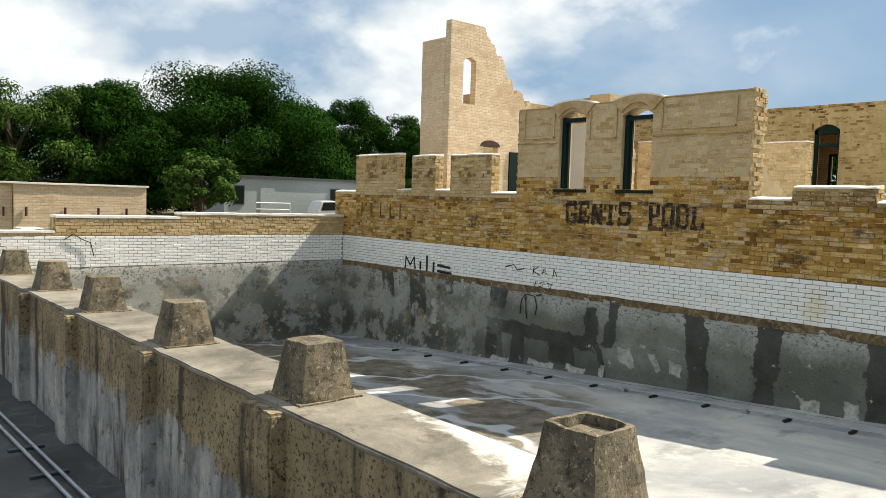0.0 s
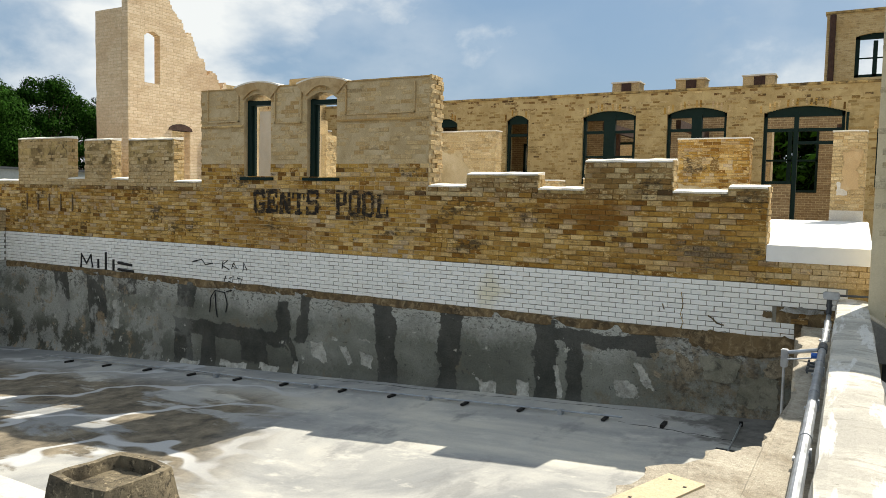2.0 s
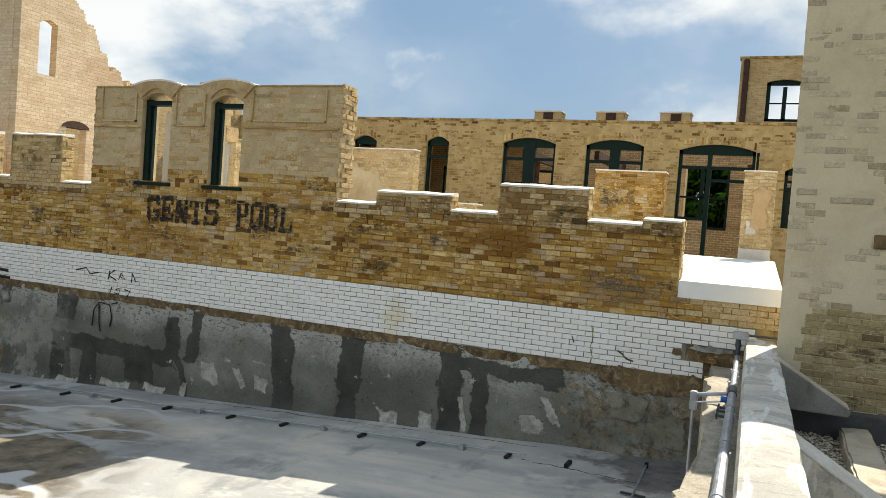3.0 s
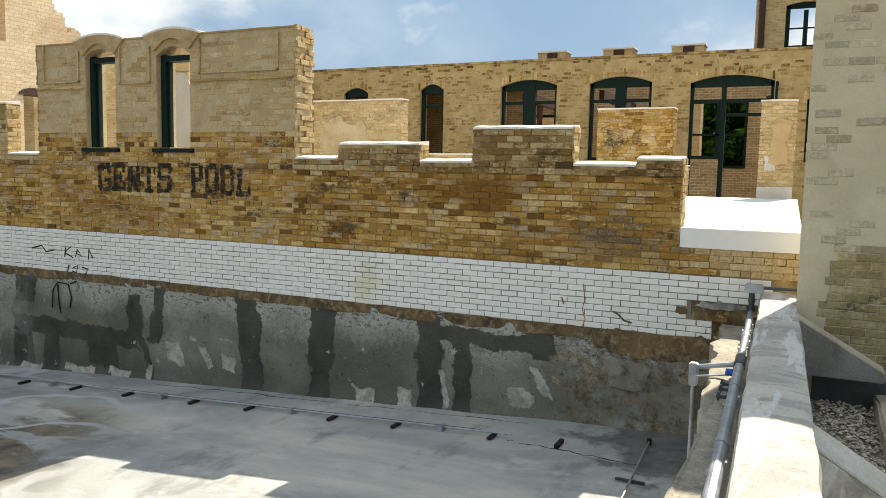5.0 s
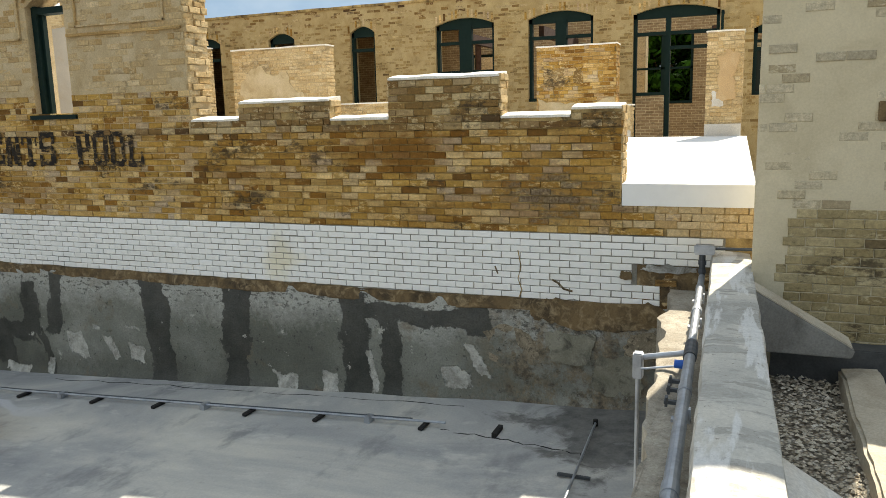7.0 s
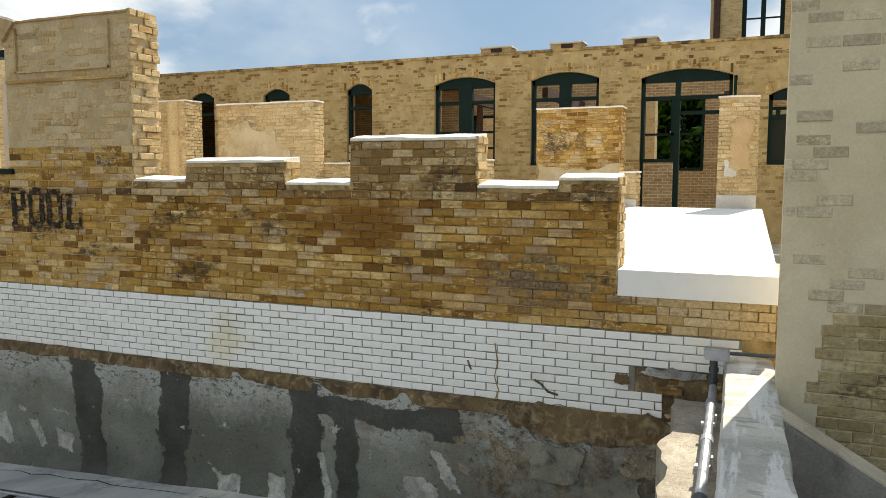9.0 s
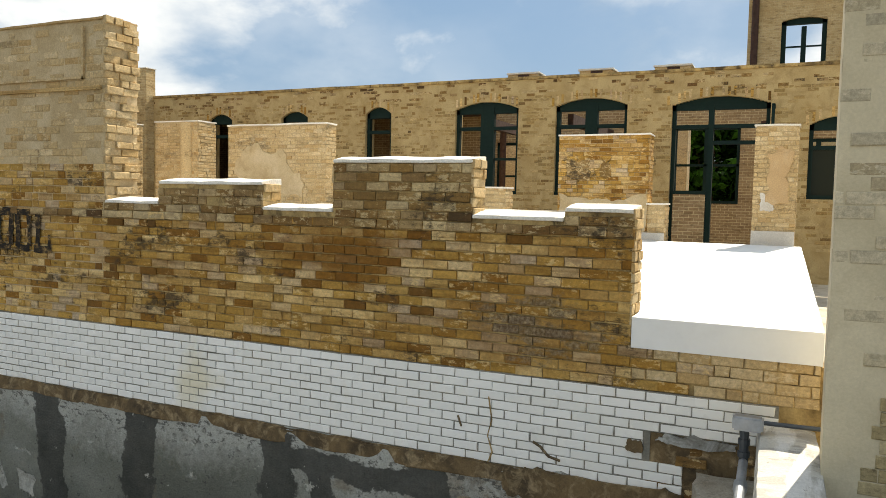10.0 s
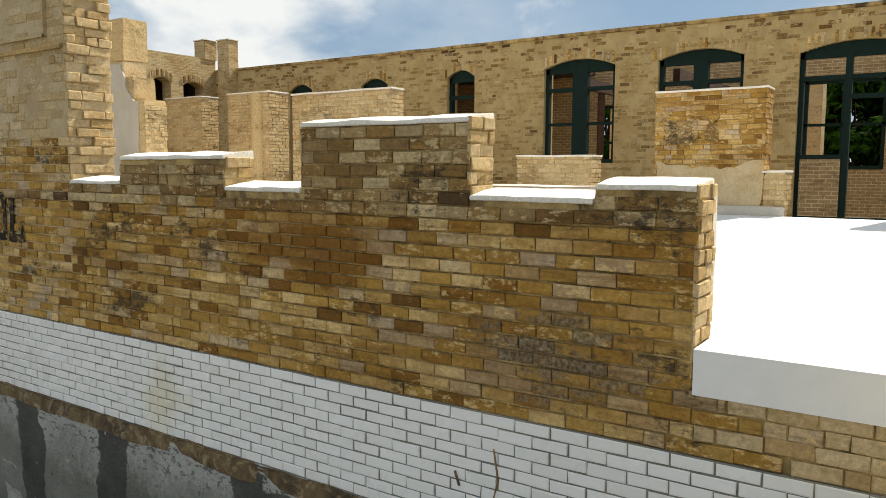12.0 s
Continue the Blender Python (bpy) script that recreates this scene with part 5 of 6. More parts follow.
part("arch_head", prism([(14.3, 3.3), (14.95, 3.3)] + [(14.625 + 0.36 * math.cos(t), 3.3 + 0.16 * math.sin(t)) for t in (math.pi * k / 8 for k in range(9))], 1, TY - 0.03, TY + 0.19), M_RUST, gable)
part("shutter", boxes((15.35, 15.75, TY - 0.04, TY, 1.9, 3.2)), M_GREEN, gable, "dark green shutter board")

# upper building behind the facade
HX = 32.0
high = thing("upper_building", "upper storey of the brick building with open sash windows", "building", (HX, -1, 0))
part("wall", wall_with_openings(HX, HX + 0.4, -1.9, 2.25, 0.2, 8.5, [(0.1, 1.32, 6.25, 7.75)], 0.1), M_FAR, high)
part("rain_pipe", tube(bmesh.new(), [(HX - 0.08, 2.05, 4.5), (HX - 0.08, 2.05, 8.45)], 0.1, 8), M_RUST, high)
part("coping", boxes((HX - 0.05, HX + 0.45, -1.9, 2.3, 8.5, 8.58)), M_MORTAR, high)
for y0, y1 in ((0.1, 1.32),):
    f = part("window_frame", boxes((HX + 0.1, HX + 0.25, y0, y0 + 0.13, 6.25, 7.7), (HX + 0.1, HX + 0.25, y1 - 0.13, y1, 6.25, 7.7), (HX + 0.1, HX + 0.25, y0, y1, 7.57, 7.75), (HX + 0.1, HX + 0.25, y0, y1, 6.22, 6.36),
                                   (HX + 0.1, HX + 0.25, (y0 + y1) / 2 - 0.07, (y0 + y1) / 2 + 0.07, 6.25, 7.5), (HX + 0.12, HX + 0.2, y0, y1, 6.9, 6.94)), M_GREEN, high, "dark green window frame")

# ================================================================ things in and round the pool
M_PED = concrete_material("stained_post_concrete", (0.25, 0.205, 0.135), (0.075, 0.062, 0.042), (0.03, 0.026, 0.02), 0.9, 1.8, 0.4)


def pedestal(y, hollow, seed):
    """A tapered concrete post base with a broken top."""
    p = thing("pedestal", "tapered weathered concrete post base standing on the dividing wall", "post base", (3.6, y, 0.25), group="post bases on the dividing wall")
    bm = bmesh.new()
    rings = []
    for k in range(9):
        t = k / 8
        h = 0.26 + (0.175 - 0.26) * t
        ring = []
        for a in range(24):
            ang = 2 * math.pi * a / 24
            c, s = math.cos(ang), math.sin(ang)
            q = 1 / max(abs(c), abs(s))
            q = min(q, 1.32)
            ring.append(bm.verts.new((3.6 + c * q * h, y + s * q * h, 0.235 + 0.465 * t)))
        rings.append(ring)
    if hollow:
        for f, dz in ((0.84, 0.0), (0.8, -0.09)):
            rings.append([bm.verts.new(((v.co.x - 3.6) * f + 3.6, (v.co.y - y) * f + y, v.co.z + dz)) for v in rings[8]])
    for a, b in zip(rings, rings[1:]):
        for k in range(24):
            bm.faces.new((a[k], a[(k + 1) % 24], b[(k + 1) % 24], b[k]))
    bm.faces.new(rings[-1])
    for v in bm.verts:
        v.co += noise.noise_vector(v.co * 9 + Vector((seed, 0, 0))) * 0.009 + noise.noise_vector(v.co * 23) * 0.005
    bmesh.ops.recalc_face_normals(bm, faces=bm.faces[:])
    part("post_base", bm, M_PED, p)
    if hollow:
        part("rubble_fill", worn_box(3.6 - 0.135, 3.6 + 0.135, y - 0.135, y + 0.135, 0.58, 0.648, 0.03, 0.012, 0.004), M_PED, p, "grey rubble filling the hollow top")
    part("foot", worn_box(3.6 - 0.3, 3.6 + 0.3, y - 0.3, y + 0.3, 0.22, 0.275, 0.12, 0.012, 0.02), M_CONC_OLD, p)


for k, y in enumerate(PED_Y):
    pedestal(y, k in (0,), 3 + k)

# sheet of plywood on the ledge
ply = thing("plywood_offcut", "pale plywood offcut lying on the broken ledge", "plywood", (5.4, 0.87, 0.41))
bm = prism([(5.15, 1.25), (5.66, 1.09), (5.60, 0.89), (5.06, 1.07)], 2, 0.385, 0.409)
part("sheet", bm, M_PLY, ply)
for x, y in ((5.22, 1.17), (5.16, 1.09), (5.5, 0.97), (5.57, 1.06)):
    part("screw_hole", boxes((x - 0.009, x + 0.009, y - 0.009, y + 0.009, 0.4085, 0.4105)), M_BLACK, ply)

# conduit along the walked wall
pipe = thing("steel_conduit", "galvanised steel conduit clamped along the wall", "conduit", (8, 0.5, 0.5))
py = lambda x: wall_left(x) + 0.075
part("pipe", tube(bmesh.new(), [(x, py(x), 0.47) for x in (2.5, 5.0, 7.0, 9.0, 9.7)], 0.034, 14), M_STEEL, pipe)
part("pipe", tube(bmesh.new(), [(9.7, py(9.7), 0.47), (11.0, py(11.0), 0.48), (11.95, py(11.95), 0.49)], 0.028, 14), M_STEEL, pipe)
part("riser", tube(bmesh.new(), [(11.98, py(11.98), 0.47), (11.98, py(11.98), 0.74)], 0.028, 12), M_STEEL_DARK, pipe)
bm = boxes((11.9, 12.0, py(11.98) - 0.11, py(11.98) + 0.07, 0.70, 0.79))
bmesh.ops.bevel(bm, geom=bm.edges[:], offset=0.012, segments=2, affect="EDGES")
part("elbow_box", bm, M_STEEL, pipe, "grey elbow fitting")
part("arm", tube(bmesh.new(), [(11.98, py(11.98) - 0.08, 0.75), (11.98, 0.1, 0.76)], 0.014, 10), M_STEEL_DARK, pipe)
for z in (0.52, 0.6):
    part("collar", tube(bmesh.new(), [(11.98, py(11.98), z), (11.98, py(11.98), z + 0.035)], 0.036, 12), M_STEEL_DARK, pipe)
for x in (6.2, 7.4, 8.6, 10.4, 11.2):
    part("clamp", boxes((x - 0.025, x + 0.025, py(x) - 0.045, py(x) + 0.05, 0.43, 0.446), (x - 0.02, x + 0.02, py(x) - 0.045, py(x) - 0.034, 0.43, 0.505)), M_STEEL, pipe)
    part("coupling", tube(bmesh.new(), [(x + 0.3, py(x + 0.3), 0.47), (x + 0.4, py(x + 0.4), 0.47)], 0.039, 14), M_STEEL, pipe)
part("tee", tube(bmesh.new(), [(9.55, py(9.55), 0.47), (9.85, py(9.85), 0.47)], 0.042, 14), M_STEEL_DARK, pipe)
part("branch", tube(bmesh.new(), [(9.7, py(9.7), 0.46), (9.7, 0.91, 0.40)], 0.02, 12), M_STEEL, pipe)
part("branch", tube(bmesh.new(), [(9.62, py(9.7), 0.40), (9.62, 0.91, 0.345)], 0.008, 8), M_STEEL, pipe)
part("tape", tube(bmesh.new(), [(9.56, py(9.6) + 0.02, 0.42), (9.56, py(9.6) + 0.09, 0.42)], 0.028, 12), M_BLUE, pipe, "blue tape wrapped round the tee")
bm = boxes((9.66, 9.74, 0.905, 0.97, 0.255, 0.43))
bmesh.ops.bevel(bm, geom=bm.edges[:], offset=0.008, segments=2, affect="EDGES")
jb = part("junction_box", bm, M_STEEL, pipe, "grey steel junction box")
part("drop_pipe", tube(bmesh.new(), [(9.7, 0.94, 0.3), (9.7, 0.94, -0.5), (9.7, 0.95, pool_floor_z(0.95))], 0.014, 10), M_STEEL, pipe)
for x in (9.15, 9.3, 8.95):
    part("bracket", boxes((x - 0.014, x + 0.014, py(x) + 0.02, py(x) + 0.11, 0.385, 0.405), (x - 0.02, x + 0.02, py(x) + 0.09, py(x) + 0.105, 0.37, 0.425)), M_STEEL_DARK, pipe)

# pipe run lying on the pool floor, on small blocks
run = thing("floor_pipe_run", "thin steel pipe run on black blocks along the pool floor", "pipe run", (11.35, 8, -1.2))
RX = 11.33
part("pipe", tube(bmesh.new(), [(RX + 0.12 * (y > 10), y, pool_floor_z(y) + 0.055) for y in (3.0, 5.0, 7.0, 9.0, 11.0, 13.0, 15.5)], 0.013, 8), M_STEEL, run)
part("pipe", tube(bmesh.new(), [(RX + 0.09 + 0.1 * (y > 10), y, pool_floor_z(y) + 0.035) for y in (3.4, 6.0, 9.0, 12.0, 15.0)], 0.009, 6), M_STEEL_DARK, run)
bm = boxes((-0.11, 0.09, -0.028, 0.028, 0.0, 0.035))
bmesh.ops.bevel(bm, geom=bm.edges[:], offset=0.01, segments=1, affect="EDGES")
block_me = None
for y in (3.22, 4.43, 5.32, 6.6, 7.55, 8.78, 9.85, 11.0, 12.2, 13.4, 14.6):
    if block_me is None:
        ob = part("support_block", bm, M_BLACK, run)
        block_me = ob.data
    else:
        ob = new("support_block", block_me)
        ob.parent = run
        ob.matrix_parent_inverse = run.matrix_world.inverted()
    ob.location = (RX - 0.02, y, pool_floor_z(y) + 0.003)
for y in (5.95, 8.15, 3.85, 10.4):
    part("clip", boxes((RX - 0.05, RX + 0.06, y - 0.03, y + 0.03, pool_floor_z(y) + 0.002, pool_floor_z(y) + 0.07)), M_STEEL, run)
loose = thing("support_block_loose", "loose black support block on the pool floor", "block", (11.26, 2.33, pool_floor_z(2.33)))
part("block", boxes((11.19, 11.41, 2.43, 2.475, pool_floor_z(2.45), pool_floor_z(2.45) + 0.045)), M_BLACK, loose)
prop = thing("floor_prop", "thin steel bar with cross pieces lying on the pool floor", "steel bar", (10.5, 1.42, -0.93))
z = pool_floor_z(1.42)
part("bar", tube(bmesh.new(), [(11.66, 1.58, z + 0.03), (9.4, 1.49, z + 0.04)], 0.012, 8), M_STEEL, prop)
part("cross_piece", boxes((10.515, 10.545, 1.41, 1.68, z + 0.0, z + 0.02)), M_STEEL_DARK, prop)
part("end_knob", tube(bmesh.new(), [(11.64, 1.58, z), (11.64, 1.58, z + 0.06)], 0.024, 10), M_BLACK, prop)

# dark cracks and a seam in the screed
for k, (x0, y0, x1, y1, r) in enumerate(((11.3, 3.05, 11.0, 1.55, 0.012), (11.95, 9.0, 11.95, 3.0, 0.01))):
    rng = random.Random(700 + k)
    pts = []
    for i in range(25):
        u = i / 24
        x, y = x0 + (x1 - x0) * u + rng.uniform(-0.03, 0.03), y0 + (y1 - y0) * u + rng.uniform(-0.03, 0.03)
        pts.append((x, y, pool_floor_z(y) + noise.noise(Vector((x, y, 0)) * 0.9) * 0.012 - r * 0.7))
    tagged(part("floor_crack", tube(bmesh.new(), pts, [r * rng.uniform(0.75, 1.2) for p in pts], 6), M_BLACK), "thin dark crack across the pool floor", "crack", kind="structure")

# rail lying in the dark basin
rail = thing("basin_rail", "pair of pale steel pipes lying in the dark basin", "pipes", (2.7, 9, -1.4))
for dx in (0.0, 0.14):
    part("pipe", tube(bmesh.new(), [(2.66 + dx, 7.0, -1.35), (2.52 + dx, 14.0, -1.35)], 0.022, 8), M_STEEL, rail)
for y in (8.6, 9.6, 10.7):
    part("sleeper", boxes((2.45, 2.85, y, y + 0.08, -1.4, -1.365)), M_STEEL_DARK, rail)

# gravel bed, concrete strip, dark cavity strip and sloping braces beside the wall
gravel = thing("gravel_bed", "bed of pea gravel between concrete strips", "gravel", (8, -0.2, -0.1), kind="structure")
bm = bmesh.new()
n, m = 120, 60
gg = [[bm.verts.new((4.0 + 7.3 * i / n, -3.5 + 3.6 * j / m, -0.1 + noise.noise(Vector((i * 0.35, j * 0.35, 0))) * 0.02)) for j in range(m + 1)] for i in range(n + 1)]
for i in range(n):
    for j in range(m):
        bm.faces.new((gg[i][j], gg[i + 1][j], gg[i + 1][j + 1], gg[i][j + 1]))
part("gravel", bm, M_GRAVEL, gravel)
rng = random.Random(5)
verts, faces = [], []
for k in range(5200):
    x, y = rng.uniform(6.2, 11.2), rng.uniform(-1.6, 0.05)
    r = rng.uniform(0.011, 0.024)
    b = len(verts)
    z = -0.09 + rng.uniform(-0.004, 0.012)
    a = rng.uniform(0, 3)
    for dx, dy, dz in ((1, 0, 0), (0, 0.8, 0), (-1, 0, 0), (0, -0.8, 0), (0, 0, 0.7)):
        verts.append((x + r * (dx * math.cos(a) - dy * math.sin(a)), y + r * (dx * math.sin(a) + dy * math.cos(a)), z + r * dz))
    faces += [(b, b + 1, b + 4), (b + 1, b + 2, b + 4), (b + 2, b + 3, b + 4), (b + 3, b, b + 4)]
me = bpy.data.meshes.new("pebbles")
me.from_pydata(verts, [], faces)
me.materials.append(brick_material("pebble", (0.82, 0.78, 0.68), (0.64, 0.57, 0.45), (0.14, 0.11, 0.08), (0.36, 0.3, 0.22)))
tagged(new("pebbles", me), "loose pea gravel pebbles", "gravel", kind="stuff")
strip = thing("concrete_strip", "raised broken concrete strip in the gravel", "concrete strip", (9, -0.5, 0))
part("strip_body", worn_box(4.5, 11.0, -0.66, -0.38, -0.2, 0.05, 0.14, 0.02, 0.02), M_CONC, strip)
# near-black strip added where the space under the brace lies in shade
strip = thing("concrete_strip", "dark strip standing in for the shaded cavity under the brace", "concrete strip", (11, -0.2, 0))
part("strip_body", worn_box(11.06, 11.285, -0.9, 0.1, -0.2, 0.17, 0.14, 0.012, 0.01), M_CAVITY_SHADE, strip)
# light put into colour: far brace body in shade grey, sloping tops sunlit pale
for x, x1, z1, foot, slope, m1 in ((10.72, 11.0, 0.66, 0.2, 0.58, M_BRACE_SHADE), (7.58, 7.98, 0.575, -0.1, 0.6, M_CAP)):
    br = thing("brace", "sloping triangular concrete brace against the wall", "brace", (x, -0.2, 0), group="wall braces")
    b0 = wall_right(x) + 0.02
    reach = (z1 - max(foot, 0.02) - 0.06) / slope
    bm = prism([(b0, foot), (b0, z1), (b0 - reach, z1 - slope * reach), (b0 - reach + 0.02, foot)], 0, x, x1)
    bmesh.ops.bevel(bm, geom=bm.edges[:], offset=0.008, segments=2, affect="EDGES")
    part("brace_body", bm, m1, br)
    part("top_skim", prism([(b0, z1 + 0.004), (b0, z1 + 0.016), (b0 - reach + 0.02, z1 - slope * (reach - 0.02) + 0.016), (b0 - reach + 0.02, z1 - slope * (reach - 0.02) + 0.002)], 0, x + 0.012, x1 - 0.012), M_CONC if x > 9 else M_PLASTER_WHITE, br, "pale strip painting the sunlit sloping top")
for k, (y, y2) in enumerate(((-0.85, -1.0), (-1.0, -1.12), (-1.2, -1.25))):
    bar = thing("steel_bar", "thin pale steel bar lying on the gravel", "steel bar", (9, y, -0.08), group="bars on the gravel")
    part("bar", tube(bmesh.new(), [(7.2, y, -0.065), (10.6, y2, -0.065)], 0.013, 7), M_STEEL, bar)


# ---------------------------------------------------------------- painted words and scrawls
GLYPHS = {  # bars (x0, x1, y0, y1) of heavy slab letters in a unit square
    "G": ((0.0, 0.28, 0.1, 0.9), (0.12, 0.9, 0.8, 1.0), (0.12, 0.9, 0.0, 0.2), (0.7, 1.0, 0.62, 1.0), (0.68, 0.98, 0.0, 0.44), (0.5, 1.0, 0.32, 0.46)),
    "E": ((0.08, 0.36, 0.0, 1.0), (0.0, 0.95, 0.83, 1.0), (0.0, 1.0, 0.0, 0.17), (0.3, 0.72, 0.42, 0.58), (0.8, 0.95, 0.66, 1.0), (0.85, 1.0, 0.0, 0.34), (0.6, 0.72, 0.32, 0.68)),
    "N": ((0.06, 0.3, 0.0, 1.0), (0.72, 0.94, 0.0, 1.0), (0.0, 0.36, 0.0, 0.13), (0.64, 1.0, 0.87, 1.0), (0.0, 0.2, 0.87, 1.0), (0.26, 0.44, 0.56, 0.95), (0.38, 0.58, 0.32, 0.74), (0.52, 0.78, 0.05, 0.5)),
    "T": ((0.36, 0.66, 0.0, 1.0), (0.0, 1.0, 0.84, 1.0), (0.0, 0.14, 0.62, 1.0), (0.86, 1.0, 0.62, 1.0), (0.22, 0.8, 0.0, 0.13)),
    "S": ((0.1, 0.9, 0.84, 1.0), (0.0, 0.28, 0.52, 0.92), (0.12, 0.88, 0.42, 0.6), (0.72, 1.0, 0.08, 0.5), (0.1, 0.9, 0.0, 0.16), (0.8, 1.0, 0.66, 1.0), (0.0, 0.2, 0.0, 0.34)),
    "P": ((0.1, 0.38, 0.0, 1.0), (0.0, 0.85, 0.86, 1.0), (0.7, 1.0, 0.5, 0.94), (0.3, 0.85, 0.42, 0.55), (0.04, 0.44, 0.0, 0.1)),
    "O": ((0.0, 0.28, 0.12, 0.88), (0.72, 1.0, 0.12, 0.88), (0.12, 0.88, 0.85, 1.0), (0.12, 0.88, 0.0, 0.15)),
    "L": ((0.1, 0.38, 0.0, 1.0), (0.0, 0.5, 0.87, 1.0), (0.0, 1.0, 0.0, 0.15), (0.84, 1.0, 0.0, 0.4)),
}


def painted(text, y, z, wide, high, gap, material, parent, seed):
    """A word in heavy painted letters with worn, uneven edges, read towards falling y."""
    rng = random.Random(seed)
    bm = bmesh.new()
    for ch in text:
        for k, (x0, x1, y0, y1) in enumerate(GLYPHS[ch]):
            pts = ragged([(y - x0 * wide, z + y0 * high), (y - x1 * wide, z + y0 * high), (y - x1 * wide, z + y1 * high), (y - x0 * wide, z + y1 * high)], rng.random(), 0.014, 3)
            ring = [bm.verts.new((W - 0.0125 - 0.0005 * k, p, q)) for p, q in pts]
            bm.faces.new(ring)
        y -= wide + gap
    part("painted_word", bm, material, parent, "worn black painted words on the brick")


paint = Nodes("worn_black_letter_paint", 0.9, spec=0.2)
wear = paint.ramp(paint.noise(9, 7, 0.75, (1, 1, 2.2), 9.0), (0.47, (0.02, 0.017, 0.014)), (0.54, (0.06, 0.042, 0.024)), (0.59, (0.22, 0.14, 0.055)), (0.66, (0.42, 0.28, 0.11)))
M_LETTER = paint.done(wear)
painted("GENTS", 10.34, 1.47, 0.285, 0.44, 0.03, M_LETTER, long_wall, 3)
painted("POOL", 8.43, 1.47, 0.255, 0.44, 0.03, M_LETTER, long_wall, 4)


def stroke(points, r, material=M_BLACK, name="scrawl"):
    part(name, tube(bmesh.new(), [(W - 0.009, y, z) for y, z in points], r, 5), material, long_wall)


for pts in ([(15.45, 0.12), (15.42, 0.42), (15.25, 0.22), (15.1, 0.42), (15.05, 0.14)], [(14.85, 0.14), (14.85, 0.34)], [(14.6, 0.12), (14.6, 0.5)], [(14.35, 0.12), (14.35, 0.36)], [(14.2, 0.3), (13.75, 0.27)], [(14.2, 0.16), (13.7, 0.14)]):
    stroke(pts, 0.03)
for pts in ([(11.95, 0.46), (11.7, 0.52), (11.6, 0.42), (11.4, 0.46)], [(11.15, 0.36), (11.12, 0.52)], [(11.0, 0.54), (11.15, 0.44), (10.95, 0.36)], [(10.9, 0.38), (10.85, 0.5), (10.75, 0.4), (10.88, 0.44)], [(10.6, 0.36), (10.58, 0.52), (10.5, 0.38)],
            [(11.1, 0.1), (11.05, 0.24)], [(10.95, 0.2), (10.85, 0.24), (10.88, 0.12), (10.98, 0.14)], [(10.75, 0.22), (10.62, 0.2), (10.68, 0.1)]):
    stroke(pts, 0.012)
for pts in ([(11.45, -0.5), (11.42, -0.2), (11.3, -0.06), (11.05, -0.08), (10.98, -0.3), (11.02, -0.46)], [(11.3, -0.1), (11.28, -0.42), (11.24, -0.58)], [(11.0, -0.06), (10.86, -0.02)]):
    part("scrawl", tube(bmesh.new(), [(W - 0.04, y, z) for y, z in pts], 0.012, 5), M_BLACK, long_wall)
# short iron studs near the corner, and a bolt in the glazed bricks
for k in range(5):
    part("stud", tube(bmesh.new(), [(W - 0.02, 17.4 - 0.42 * k, 1.35), (W - 0.02, 17.4 - 0.42 * k, 1.72)], 0.014, 6), M_SEAM, long_wall)
stroke([(2.5, 0.62), (2.47, 0.45), (2.5, 0.32), (2.46, 0.2), (2.5, 0.1)], 0.006, M_MORTAR)
patch(1.4, 0.42, 0.12, 0.08, 160, M_SEAM, "dark_hole", 0.004, 0.03)
stroke([(2.14, 0.33), (2.08, 0.3), (2.02, 0.24), (1.93, 0.22)], 0.011, M_SEAM)
stroke([(2.75, 0.44), (2.72, 0.36)], 0.008, M_SEAM)
patch(1.0, 0.50, 0.5, 0.06, 162, M_RENDER_PALE, "broken_tile_bed", 0.003, 0.04)

# ================================================================ beyond the pool's end
low = thing("low_building", "low roofless buff brick building behind the pool", "building", (7, 24, 0))
part("wall", worn_box(5.2, 8.8, 24.0, 24.4, -0.2, 1.93, 0.5, 0.012, 0.01), M_FAR_X, low)
part("side_wall", worn_box(1.0, 5.19, 24.1, 24.5, -0.2, 1.93, 0.5, 0.012, 0.01), M_FAR_X, low)
part("coping", worn_box(0.9, 8.86, 23.95, 24.5, 1.93, 1.99, 0.5, 0.01, 0.01), M_WASH, low)
for x in (4.95, 5.5, 6.5, 7.4, 8.2):
    part("iron_stud", tube(bmesh.new(), [(x, 23.95, 1.05), (x, 23.95, 1.3)], 0.035, 6), M_RUST, low)
steps = thing("steps", "small flight of pale concrete steps beside the end wall", "steps", (4.6, 18.6, 0.6))
for k in range(3):
    part("step", boxes((3.8 + 0.25 * k, 4.75, 18.75 + 0.0 * k, 19.6, -0.1 + 0.35 * k, 0.25 + 0.35 * k)), M_WASH, steps)
cable = thing("cable", "bent black cable hanging over the glazed bricks", "cable", (5, EY, 0.6))
part("strand", tube(bmesh.new(), [(5.0, EY - 0.03, 0.72), (5.2, EY - 0.05, 0.86), (5.35, EY - 0.05, 0.75), (5.55, EY - 0.05, 0.66), (5.62, EY - 0.05, 0.36)], 0.011, 6), M_BLACK, cable)

trailer = thing("site_trailer", "long grey office trailer with small windows beyond the pool", "trailer", (26, 45, 0))
part("body", boxes((21.0, 33.0, 45.0, 48.0, -0.1, 2.9)), M_GREY_PAINT, trailer)
part("roof", boxes((20.8, 33.2, 44.85, 48.2, 2.9, 3.05)), M_STEEL_DARK, trailer)
